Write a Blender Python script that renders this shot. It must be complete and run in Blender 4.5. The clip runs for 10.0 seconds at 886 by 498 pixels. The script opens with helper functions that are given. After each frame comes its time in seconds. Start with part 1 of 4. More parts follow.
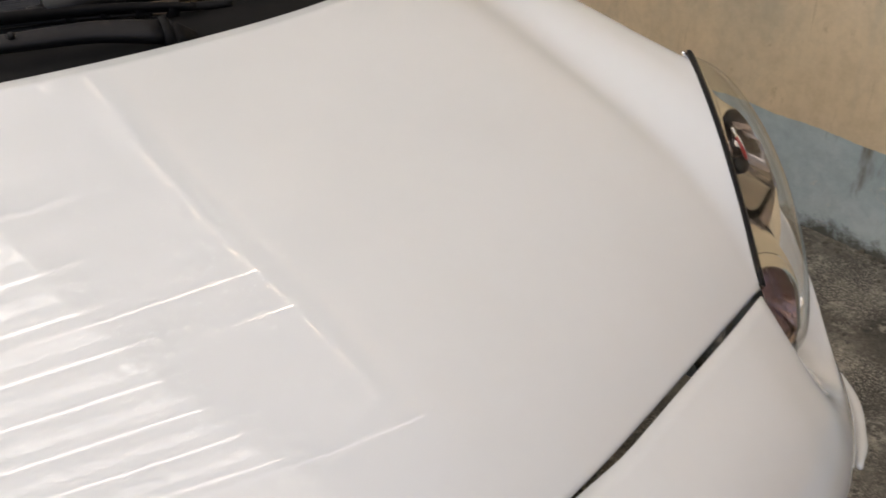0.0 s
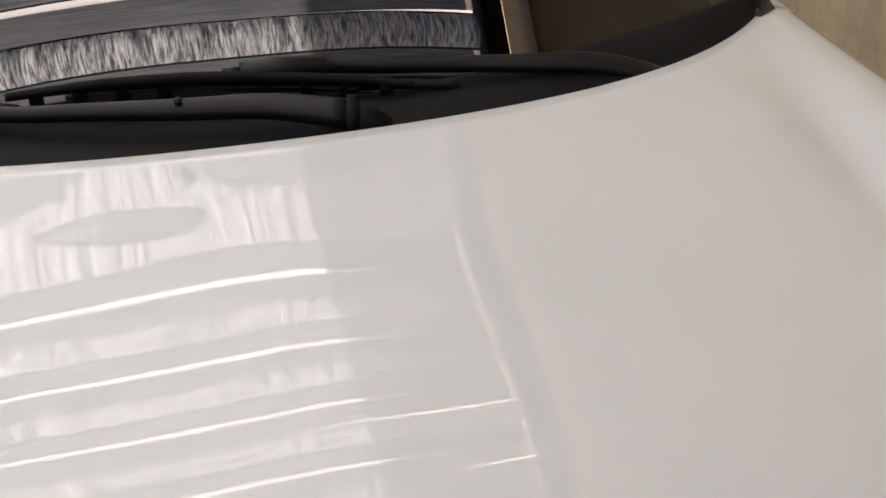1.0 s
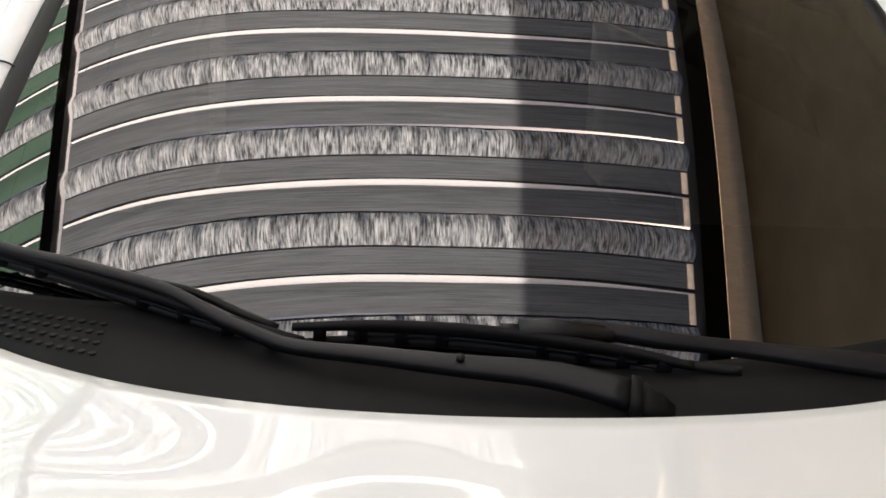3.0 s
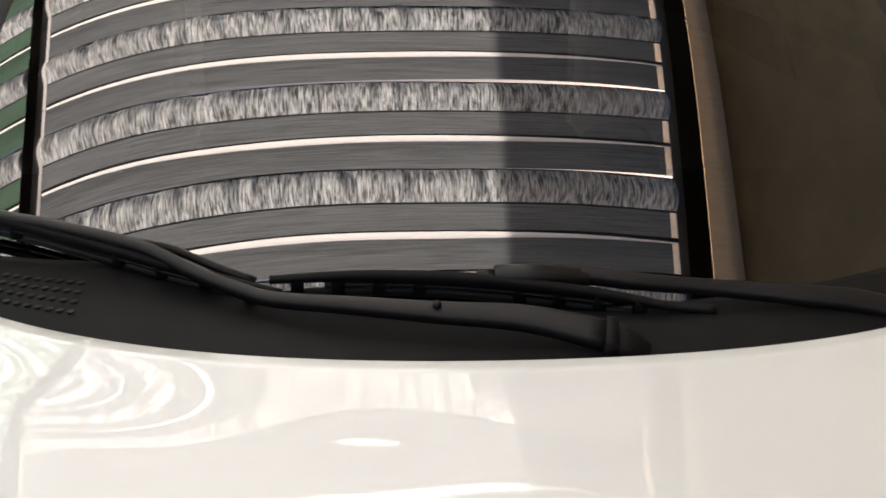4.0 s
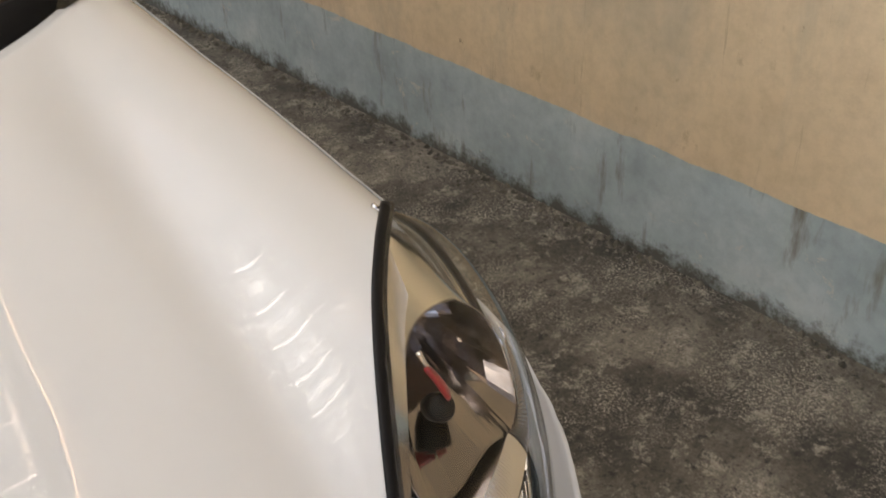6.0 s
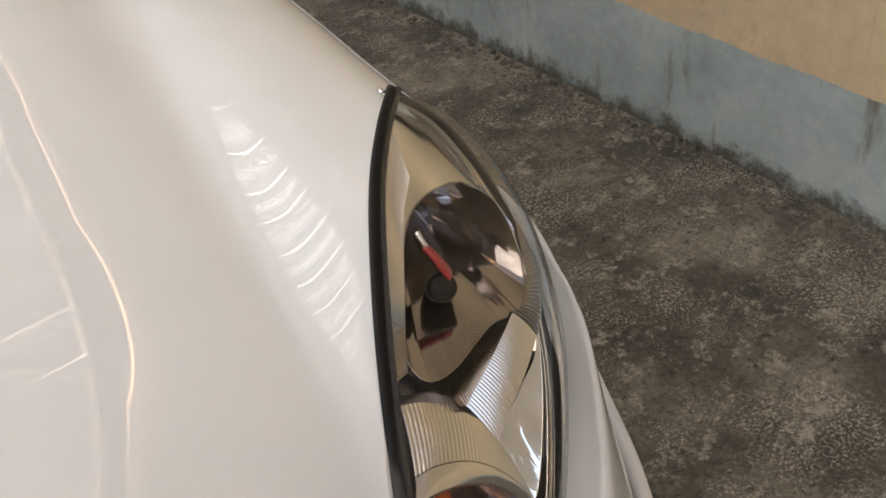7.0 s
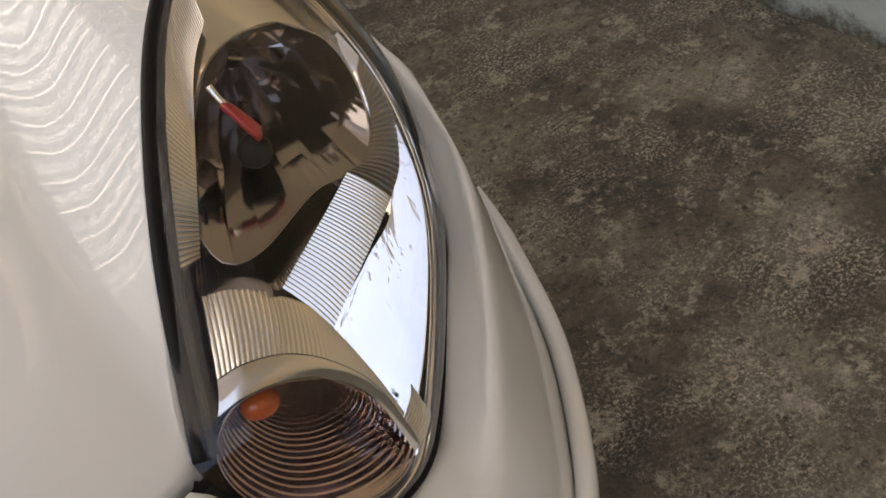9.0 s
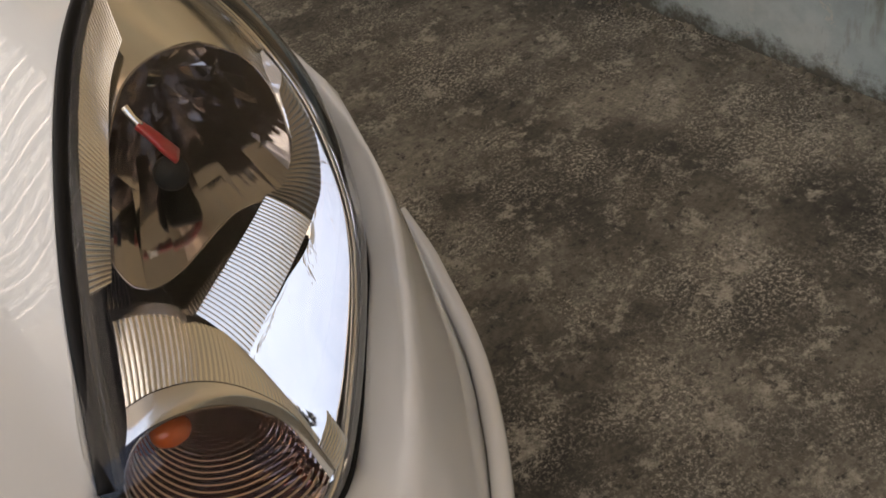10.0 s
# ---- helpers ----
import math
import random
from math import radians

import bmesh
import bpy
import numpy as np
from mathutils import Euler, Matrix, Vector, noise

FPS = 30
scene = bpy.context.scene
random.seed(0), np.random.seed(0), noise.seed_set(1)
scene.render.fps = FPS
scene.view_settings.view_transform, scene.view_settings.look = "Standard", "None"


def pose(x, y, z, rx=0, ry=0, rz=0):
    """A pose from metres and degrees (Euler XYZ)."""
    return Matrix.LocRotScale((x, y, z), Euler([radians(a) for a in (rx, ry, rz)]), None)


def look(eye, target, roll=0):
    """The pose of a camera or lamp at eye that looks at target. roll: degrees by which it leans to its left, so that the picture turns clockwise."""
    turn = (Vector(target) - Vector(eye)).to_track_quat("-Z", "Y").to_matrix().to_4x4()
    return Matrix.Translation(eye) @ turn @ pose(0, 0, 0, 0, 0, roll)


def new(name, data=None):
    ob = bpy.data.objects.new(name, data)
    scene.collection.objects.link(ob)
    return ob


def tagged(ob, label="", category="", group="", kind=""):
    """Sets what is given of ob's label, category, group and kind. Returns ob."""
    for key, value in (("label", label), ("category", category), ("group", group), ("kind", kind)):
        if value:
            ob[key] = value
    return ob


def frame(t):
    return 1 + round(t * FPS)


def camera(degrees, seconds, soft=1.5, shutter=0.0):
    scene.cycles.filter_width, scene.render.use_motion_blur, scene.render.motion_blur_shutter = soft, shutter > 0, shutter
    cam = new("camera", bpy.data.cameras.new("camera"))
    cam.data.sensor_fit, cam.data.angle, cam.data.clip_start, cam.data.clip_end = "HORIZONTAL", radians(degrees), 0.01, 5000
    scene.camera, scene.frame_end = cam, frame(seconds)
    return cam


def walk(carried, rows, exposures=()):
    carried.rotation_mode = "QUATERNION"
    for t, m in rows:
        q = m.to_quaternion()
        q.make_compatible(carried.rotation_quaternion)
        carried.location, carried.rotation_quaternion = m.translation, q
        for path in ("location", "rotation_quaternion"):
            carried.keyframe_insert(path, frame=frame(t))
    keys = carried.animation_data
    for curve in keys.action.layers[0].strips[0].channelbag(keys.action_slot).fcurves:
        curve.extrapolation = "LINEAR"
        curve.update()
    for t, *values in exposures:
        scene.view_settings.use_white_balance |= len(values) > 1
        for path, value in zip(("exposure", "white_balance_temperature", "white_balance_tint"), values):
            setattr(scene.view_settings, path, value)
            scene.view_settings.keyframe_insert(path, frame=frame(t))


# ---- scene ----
cam = camera(46.29, 10.0, soft=1.6, shutter=0.12)
PATH = [
    (0, (-0.4724, -0.2706, 1.5133), (0.3728, 0.6881, 0.7281), 1.99),
    (0.5, (-0.2593, -0.1755, 1.5011), (0.3135, 0.9646, 0.7125), -0.58),
    (1, (-0.0949, -0.1062, 1.4570), (0.2471, 1.1587, 0.7268), -1.18),
    (1.5, (-0.1007, -0.0611, 1.4538), (0.2171, 1.2180, 0.7376), 0.60),
    (1.8, (-0.1086, -0.0861, 1.4693), (0.1134, 1.2308, 0.7864), 0.27),
    (2.0, (-0.1550, -0.0559, 1.4847), (0.0518, 1.2884, 0.8440), 0.22),
    (2.2, (-0.1720, -0.0573, 1.5265), (-0.0019, 1.3127, 0.9329), 0.06),
    (2.5, (-0.2000, -0.0182, 1.5251), (-0.0566, 1.3886, 1.0122), 0.96),
    (2.7, (-0.2069, -0.0108, 1.5394), (-0.0646, 1.3968, 1.0410), 2.51),
    (3.8, (-0.1980, -0.0220, 1.5280), (-0.0820, 1.3620, 0.9730), 2.90),
    (4, (-0.1900, -0.0230, 1.5280), (-0.0428, 1.3593, 0.9661), 1.36),
    (4.5, (-0.0190, -0.0354, 1.5857), (0.2817, 1.2968, 0.9450), 0.62),
    (5, (0.0800, -0.0308, 1.5616), (0.7094, 1.1896, 0.9299), 2.32),
    (5.5, (0.2178, -0.0420, 1.5243), (0.9820, 1.0634, 0.8577), -0.69),
    (6, (0.2698, -0.0790, 1.4551), (1.0767, 0.8895, 0.6421), -1.16),
    (6.2, (0.2870, -0.0860, 1.4270), (1.0380, 0.8588, 0.5817), -1.70),
    (7.5, (0.3477, -0.1616, 1.4187), (0.9632, 0.8493, 0.4972), -7.64),
    (8, (0.4064, -0.1478, 1.3331), (0.9679, 0.8350, 0.3489), -9.31),
    (8.5, (0.4788, -0.1457, 1.3061), (1.0025, 0.8218, 0.2865), -13.59),
    (9, (0.5021, -0.1505, 1.2924), (1.0156, 0.8194, 0.2699), -15.66),
    (9.5, (0.5137, -0.1630, 1.2762), (1.0628, 0.7736, 0.2412), -14.17),
    (10, (0.5207, -0.1512, 1.2993), (1.1070, 0.7664, 0.2677), -11.49),
]
walk(cam, [(t, look(eye, aim, roll)) for t, eye, aim, roll in PATH],
     exposures=[(0.0, 2.66, 7150, 19), (0.8, 2.42, 7150, 19), (1.5, 2.44, 7150, 18), (2.0, 2.32, 7150, 18), (2.5, 2.83, 7100, 17),
                (4.0, 2.78, 7350, 17), (4.5, 3.00, 7500, 18), (5.0, 3.06, 7600, 18), (5.5, 2.78, 7600, 19), (6.0, 2.74, 7400, 19),
                (8.0, 2.60, 7350, 19), (10.0, 2.42, 7750, 20)])

# ---- light: hazy sun on a translucent roof, sky from the open sides ----
SUN_EL, SUN_AZ = 48.0, 62.0          # height, and turn from +y towards +x
world = bpy.data.worlds.new("sky")
scene.world = world
world.use_nodes = True
wn = world.node_tree
sky = wn.nodes.new("ShaderNodeTexSky")
sky.sky_type = "NISHITA"
sky.sun_disc = False
sky.sun_elevation = radians(SUN_EL)
sky.sun_rotation = radians(SUN_AZ)
sky.dust_density = 7.0
sky.ozone_density = 0.4
wn.links.new(sky.outputs[0], wn.nodes["Background"].inputs[0])
wn.nodes["Background"].inputs[1].default_value = 0.125
sun = new("sun", bpy.data.lights.new("sun", "SUN"))
sun.data.energy, sun.data.angle, sun.data.color = 5.0, radians(0.35), (1.0, 0.97, 0.93)
e, a = radians(SUN_EL), radians(SUN_AZ)
toward = Vector((math.sin(a) * math.cos(e), math.cos(a) * math.cos(e), math.sin(e)))
sun.matrix_world = look(toward * 20, (0, 0, 0))


# ---- materials ----
def material(name, rough=0.5, metal=0.0, colour=(0.5, 0.5, 0.5), coat=0.0, spec=0.5):
    m = bpy.data.materials.new(name)
    m.use_nodes = True
    b = m.node_tree.nodes["Principled BSDF"]
    b.inputs["Base Color"].default_value = (*colour, 1)
    b.inputs["Roughness"].default_value = rough
    b.inputs["Metallic"].default_value = metal
    b.inputs["Coat Weight"].default_value = coat
    b.inputs["Coat Roughness"].default_value = 0.02
    b.inputs["Specular IOR Level"].default_value = spec
    return m, m.node_tree, b


def node(tree, kind, **values):
    n = tree.nodes.new(kind)
    for key, value in values.items():
        n.inputs[key].default_value = value
    return n


def coords(tree, stretch=(1, 1, 1)):
    c = tree.nodes.new("ShaderNodeTexCoord")
    m = tree.nodes.new("ShaderNodeMapping")
    m.inputs["Scale"].default_value = stretch
    tree.links.new(c.outputs["Object"], m.inputs[0])
    return m.outputs[0]


def noise_tex(tree, where, scale, detail=6.0, rough=0.6, warp=0.0):
    n = node(tree, "ShaderNodeTexNoise", Scale=scale, Detail=detail, Roughness=rough, Distortion=warp)
    tree.links.new(where, n.inputs["Vector"])
    return n.outputs["Fac"]


def ramp(tree, fac, stops):
    r = tree.nodes.new("ShaderNodeValToRGB")
    el = r.color_ramp.elements
    while len(el) < len(stops):
        el.new(0.5)
    for k, (p, c) in enumerate(stops):
        el[k].position = p
        el[k].color = (*c, 1) if len(c) == 3 else c
    tree.links.new(fac, r.inputs[0])
    return r.outputs[0]


def mix(tree, fac, a, b, mode="MIX"):
    m = tree.nodes.new("ShaderNodeMix")
    m.data_type, m.blend_type = "RGBA", mode
    if isinstance(fac, float):
        m.inputs[0].default_value = fac
    else:
        tree.links.new(fac, m.inputs[0])
    for k, v in ((6, a), (7, b)):
        if isinstance(v, tuple):
            m.inputs[k].default_value = (*v, 1)
        else:
            tree.links.new(v, m.inputs[k])
    return m.outputs[2]


def bump(tree, b, height, strength, distance):
    n = node(tree, "ShaderNodeBump", Strength=strength, Distance=distance)
    tree.links.new(height, n.inputs["Height"])
    tree.links.new(n.outputs[0], b.inputs["Normal"])


PAINT, nt, b = material("white car paint", 0.5, 0, (0.66, 0.65, 0.63), coat=1.0, spec=0.0)
w = coords(nt)
nt.links.new(ramp(nt, noise_tex(nt, w, 3.0), [(0.3, (0.525, 0.538, 0.522)), (0.7, (0.555, 0.568, 0.552))]), b.inputs["Base Color"])
b.inputs["Coat IOR"].default_value = 1.58
cb = node(nt, "ShaderNodeBump", Strength=0.03, Distance=0.002)
nt.links.new(noise_tex(nt, w, 9.0, 2.0), cb.inputs["Height"])
nt.links.new(cb.outputs[0], b.inputs["Coat Normal"])

BLACK, nt, b = material("black plastic", 0.62, 0, (0.012, 0.012, 0.013), spec=0.085)
w = coords(nt)
f = noise_tex(nt, w, 700.0, 2.0)
bump(nt, b, f, 0.25, 0.0004)
nt.links.new(ramp(nt, noise_tex(nt, w, 14.0), [(0.35, (0.0030, 0.0030, 0.0033)), (0.75, (0.0064, 0.0063, 0.0061))]), b.inputs["Base Color"])

ARM, nt, b = material("satin black painted steel", 0.42, 0, (0.006, 0.006, 0.0065), spec=0.16)
bump(nt, b, noise_tex(nt, coords(nt), 400.0, 3.0), 0.12, 0.0003)
RUBBER, nt, b = material("black rubber", 0.5, 0, (0.006, 0.006, 0.006), spec=0.14)
bump(nt, b, noise_tex(nt, coords(nt), 300.0, 2.0), 0.2, 0.0005)

GLOSSY, nt, b = material("glossy black rubber", 0.18, 0, (0.012, 0.012, 0.012), spec=0.8)
bump(nt, b, noise_tex(nt, coords(nt), 300.0, 2.0), 0.2, 0.0004)
CHROME, nt, b = material("chromed reflector", 0.06, 1.0, (0.86, 0.84, 0.81))
bump(nt, b, noise_tex(nt, coords(nt), 40.0, 2.0), 0.06, 0.002)
BEZEL, nt, b = material("rippled bright chrome", 0.07, 1.0, (0.96, 0.93, 0.88))
bump(nt, b, noise_tex(nt, coords(nt, (1, 0.45, 1)), 22.0, 3.0, 0.5, 0.9), 0.26, 0.004)
SATIN, nt, b = material("satin aluminium reflector", 0.16, 1.0, (0.80, 0.77, 0.72))
bump(nt, b, noise_tex(nt, coords(nt), 60.0, 2.0), 0.06, 0.002)
# chrome with the dark mirrored ground put into its colour
DIM_CHROME, nt, b = material("chrome darkened for mirrored ground", 0.09, 1.0, (0.35, 0.315, 0.30))
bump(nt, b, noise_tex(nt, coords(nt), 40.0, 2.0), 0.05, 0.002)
SIGNAL, nt, b = material("reddish chromed signal bowl", 0.08, 1.0, (0.50, 0.40, 0.385))
bump(nt, b, noise_tex(nt, coords(nt), 40.0, 2.0), 0.05, 0.002)
BULB, nt, b = material("amber bulb glass", 0.12, 0, (0.50, 0.09, 0.015), coat=0.5)
REDCAP, nt, b = material("red bulb holder", 0.3, 0, (0.33, 0.02, 0.02), coat=0.3)


def clear(name, tint, gloss):
    """Thin clear sheet: see-through, with gloss that grows towards grazing angles."""
    m = bpy.data.materials.new(name)
    m.use_nodes = True
    t = m.node_tree
    t.nodes.remove(t.nodes["Principled BSDF"])
    tr = node(t, "ShaderNodeBsdfTransparent", Color=(*tint, 1))
    gl = node(t, "ShaderNodeBsdfGlossy", Roughness=0.0)
    lw = node(t, "ShaderNodeLayerWeight", Blend=0.5)
    up = t.nodes.new("ShaderNodeMath")
    up.operation = "POWER"
    up.inputs[1].default_value = 5.0
    t.links.new(lw.outputs["Facing"], up.inputs[0])
    lift = t.nodes.new("ShaderNodeMath")
    lift.operation = "MULTIPLY_ADD"
    t.links.new(up.outputs[0], lift.inputs[0])
    lift.inputs[1].default_value, lift.inputs[2].default_value = 1 - gloss, gloss
    mx = t.nodes.new("ShaderNodeMixShader")
    t.links.new(lift.outputs[0], mx.inputs[0])
    t.links.new(tr.outputs[0], mx.inputs[1])
    t.links.new(gl.outputs[0], mx.inputs[2])
    t.links.new(mx.outputs[0], t.nodes["Material Output"].inputs[0])
    return m


GLASS = clear("tinted windscreen glass", (0.06, 0.06, 0.05), 0.112)
LENS = clear("clear polycarbonate lens", (0.95, 0.95, 0.93), 0.035)

WALL, nt, b = material("tan plastered wall", 0.85, 0, (0.5, 0.4, 0.27))
w = coords(nt)
sep = nt.nodes.new("ShaderNodeSeparateXYZ")
nt.links.new(w, sep.inputs[0])
tan = ramp(nt, noise_tex(nt, w, 1.3, 8.0), [(0.25, (0.52, 0.40, 0.25)), (0.55, (0.63, 0.49, 0.315)), (0.8, (0.68, 0.545, 0.37))])
fine = ramp(nt, noise_tex(nt, w, 30.0, 8.0), [(0.3, (0.86, 0.86, 0.86)), (0.6, (1, 1, 1))])
tan = mix(nt, 1.0, tan, fine, "MULTIPLY")
# soft patches of damp in the plaster
drip = ramp(nt, noise_tex(nt, coords(nt, (1, 1.7, 0.8)), 1.5, 7.0, 0.65, 0.4), [(0.50, (0, 0, 0)), (0.66, (1, 1, 1))])
tan = mix(nt, mix(nt, 1.0, drip, (0.5, 0.5, 0.5), 'MULTIPLY'), tan, (0.27, 0.26, 0.20))
spots = ramp(nt, noise_tex(nt, coords(nt, (1, 1.5, 1.0)), 5.0, 8.0, 0.7), [(0.62, (0, 0, 0)), (0.76, (0.75, 0.75, 0.75))])
tan = mix(nt, spots, tan, (0.20, 0.15, 0.095))
flecks = ramp(nt, noise_tex(nt, coords(nt, (1, 1.0, 0.75)), 26.0, 6.0, 0.7), [(0.67, (0, 0, 0)), (0.76, (0.85, 0.85, 0.85))])
tan = mix(nt, flecks, tan, (0.18, 0.13, 0.085))
blue = ramp(nt, noise_tex(nt, w, 4.0, 8.0), [(0.25, (0.23, 0.285, 0.285)), (0.55, (0.345, 0.41, 0.41)), (0.8, (0.47, 0.515, 0.495))])
blue = mix(nt, 1.0, blue, fine, "MULTIPLY")
bs = ramp(nt, noise_tex(nt, coords(nt, (1, 3.0, 0.7)), 5.0, 6.0), [(0.58, (0, 0, 0)), (0.72, (1, 1, 1))])
blue = mix(nt, bs, blue, (0.16, 0.155, 0.125))
runs = ramp(nt, noise_tex(nt, coords(nt, (1, 5.0, 0.45)), 3.4, 8.0, 0.7, 0.3), [(0.60, (0, 0, 0)), (0.74, (0.8, 0.8, 0.8))])
tan = mix(nt, runs, tan, (0.15, 0.125, 0.09))
peel = ramp(nt, noise_tex(nt, coords(nt, (1, 1.0, 1.6)), 9.0, 9.0, 0.75, 0.5), [(0.60, (0, 0, 0)), (0.68, (0.8, 0.8, 0.8))])
blue = mix(nt, peel, blue, (0.50, 0.46, 0.38))
edge = nt.nodes.new("ShaderNodeMath")
edge.operation = "MULTIPLY_ADD"
nt.links.new(noise_tex(nt, w, 6.0, 6.0), edge.inputs[0])
edge.inputs[1].default_value = 0.03
edge.inputs[2].default_value = 0.289
step = nt.nodes.new("ShaderNodeMath")
step.operation = "GREATER_THAN"
nt.links.new(sep.outputs[2], step.inputs[0])
nt.links.new(edge.outputs[0], step.inputs[1])
face = mix(nt, step.outputs[0], blue, tan)
# upper wall: shade put into the colour, so it mirrors dim in the windscreen
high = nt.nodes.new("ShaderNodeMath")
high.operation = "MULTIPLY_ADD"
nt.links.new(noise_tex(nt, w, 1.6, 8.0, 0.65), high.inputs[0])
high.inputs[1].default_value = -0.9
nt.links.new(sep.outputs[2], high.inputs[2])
# darker copy of the wall tan for the dimmed upper part
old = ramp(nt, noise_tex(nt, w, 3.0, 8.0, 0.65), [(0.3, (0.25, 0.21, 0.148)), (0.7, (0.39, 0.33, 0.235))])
upper_dim = nt.nodes.new("ShaderNodeMapRange")
nt.links.new(high.outputs[0], upper_dim.inputs[0])
upper_dim.inputs[1].default_value, upper_dim.inputs[2].default_value = 1.25, 1.9
face = mix(nt, upper_dim.outputs[0], face, old)
# moss and dirt along the foot of the wall
low = nt.nodes.new("ShaderNodeMath")
low.operation = "MULTIPLY_ADD"
nt.links.new(noise_tex(nt, w, 11.0, 12.0, 0.8), low.inputs[0])
low.inputs[1].default_value, low.inputs[2].default_value = 0.26, -0.078
foot = nt.nodes.new("ShaderNodeMath")
foot.operation = "SUBTRACT"
nt.links.new(low.outputs[0], foot.inputs[0])
nt.links.new(sep.outputs[2], foot.inputs[1])
moss = ramp(nt, foot.outputs[0], [(0.0, (0, 0, 0)), (0.045, (0.92, 0.92, 0.92))])
face = mix(nt, moss, face, (0.060, 0.054, 0.036))
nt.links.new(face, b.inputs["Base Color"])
bump(nt, b, noise_tex(nt, w, 45.0, 8.0, 0.7), 0.35, 0.004)

GROUND, nt, b = material("old stained concrete", 0.8, 0, (0.1, 0.09, 0.075))
w = coords(nt)
base = ramp(nt, noise_tex(nt, w, 2.6, 10.0, 0.65), [(0.36, (0.029, 0.0265, 0.019)), (0.5, (0.086, 0.078, 0.058)), (0.63, (0.195, 0.178, 0.138))])
lich = ramp(nt, noise_tex(nt, w, 11.0, 14.0, 0.85), [(0.53, (0, 0, 0)), (0.575, (1, 1, 1))])
base = mix(nt, lich, base, (0.29, 0.27, 0.215))
pits = ramp(nt, noise_tex(nt, w, 38.0, 8.0, 0.8), [(0.39, (1, 1, 1)), (0.46, (0, 0, 0))])
base = mix(nt, pits, base, (0.026, 0.023, 0.018))
patchy = ramp(nt, noise_tex(nt, w, 4.5, 6.0, 0.65), [(0.44, (0, 0, 0)), (0.60, (1, 1, 1))])
speck = ramp(nt, noise_tex(nt, w, 150.0, 9.0, 0.8), [(0.51, (0, 0, 0)), (0.56, (1, 1, 1))])
base = mix(nt, mix(nt, 1.0, patchy, speck, "MULTIPLY"), base, (0.40, 0.37, 0.30))
grit = ramp(nt, noise_tex(nt, w, 70.0, 6.0, 0.8), [(0.35, (0.35, 0.34, 0.32)), (0.6, (1, 1, 1))])
base = mix(nt, 0.85, base, grit, "MULTIPLY")
nt.links.new(base, b.inputs["Base Color"])
bump(nt, b, noise_tex(nt, w, 60.0, 10.0, 0.75), 0.65, 0.006)

STEEL, nt, b = material("dark painted steel", 0.5, 0.3, (0.018, 0.018, 0.02))
bump(nt, b, noise_tex(nt, coords(nt), 50.0), 0.2, 0.002)


def sheet(name, colour, light, scale, contrast, see=0.0):
    """Fibreglass roofing that lets daylight through."""
    m = bpy.data.materials.new(name)
    m.use_nodes = True
    t = m.node_tree
    t.nodes.remove(t.nodes["Principled BSDF"])
    w = coords(t, scale)
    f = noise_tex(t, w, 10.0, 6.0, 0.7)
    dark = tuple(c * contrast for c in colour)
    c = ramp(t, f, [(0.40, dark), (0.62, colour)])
    d = node(t, "ShaderNodeBsdfDiffuse")
    tr = node(t, "ShaderNodeBsdfTranslucent")
    mx = t.nodes.new("ShaderNodeMixShader")
    mx.inputs[0].default_value = light
    t.links.new(c, d.inputs[0])
    t.links.new(c, tr.inputs[0])
    t.links.new(d.outputs[0], mx.inputs[1])
    t.links.new(tr.outputs[0], mx.inputs[2])
    last = mx
    if see:
        last = t.nodes.new("ShaderNodeMixShader")
        last.inputs[0].default_value = see
        open_ = t.nodes.new("ShaderNodeBsdfTransparent")
        t.links.new(c, open_.inputs[0])
        t.links.new(mx.outputs[0], last.inputs[1])
        t.links.new(open_.outputs[0], last.inputs[2])
    t.links.new(last.outputs[0], t.nodes["Material Output"].inputs[0])
    return m


SHEET_GREY = sheet("weathered translucent roofing", (0.215, 0.232, 0.240), 0.8, (0.25, 16, 1), 0.5)
SHEET_LIGHT = sheet("clear roofing rib", (0.93, 0.93, 0.92), 0.9, (1, 4, 1), 0.95)
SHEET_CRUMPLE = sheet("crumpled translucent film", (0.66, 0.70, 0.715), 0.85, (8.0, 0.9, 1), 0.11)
# shadow line beside each rib, put into the colour; also borders the film
SHEET_DARK_LINES = sheet("painted shadow and border lines of roofing", (0.035, 0.04, 0.045), 0.6, (0.4, 12, 1), 0.7)
SHEET_PLAIN = sheet("plain added roofing sheet", (0.20, 0.20, 0.19), 0.8, (1, 1, 1), 0.9)
# tan for an added strip that stands in for the wall's lit top
SHEET_TAN = sheet("half-clear tan strip for wall-top glow", (0.98, 0.78, 0.56), 0.92, (1, 4, 1), 0.85, 0.85)
# bright dashes painted for daylight showing between sheet ends and beam
SHEET_GAP_GLOW = sheet("pale roofing end painted as daylight gap", (0.98, 0.84, 0.66), 0.92, (1, 4, 1), 0.85, 0.12)
# the same glow fading down the wall, put into a dimmer colour
SHEET_GLOW_FADE = sheet("dimmer tan strip for the glow's fade", (0.50, 0.38, 0.25), 0.9, (1, 4, 1), 0.8)
SHEET_GREEN = sheet("green translucent roofing", (0.10, 0.17, 0.125), 0.8, (0.4, 12, 1), 0.75)


# ---- building helpers ----
def part(name, geo, mat, parent=None, label="", smooth=True):
    verts, faces = geo
    me = bpy.data.meshes.new(name)
    me.from_pydata([tuple(map(float, v)) for v in verts], [], [tuple(f) for f in faces])
    me.update()
    mats = mat if isinstance(mat, list) else [mat]
    for m in mats:
        me.materials.append(m)
    me.polygons.foreach_set("use_smooth", [smooth] * len(me.polygons))
    ob = new(name, me)
    ob.parent = parent
    if label:
        ob["label"] = label
    return ob


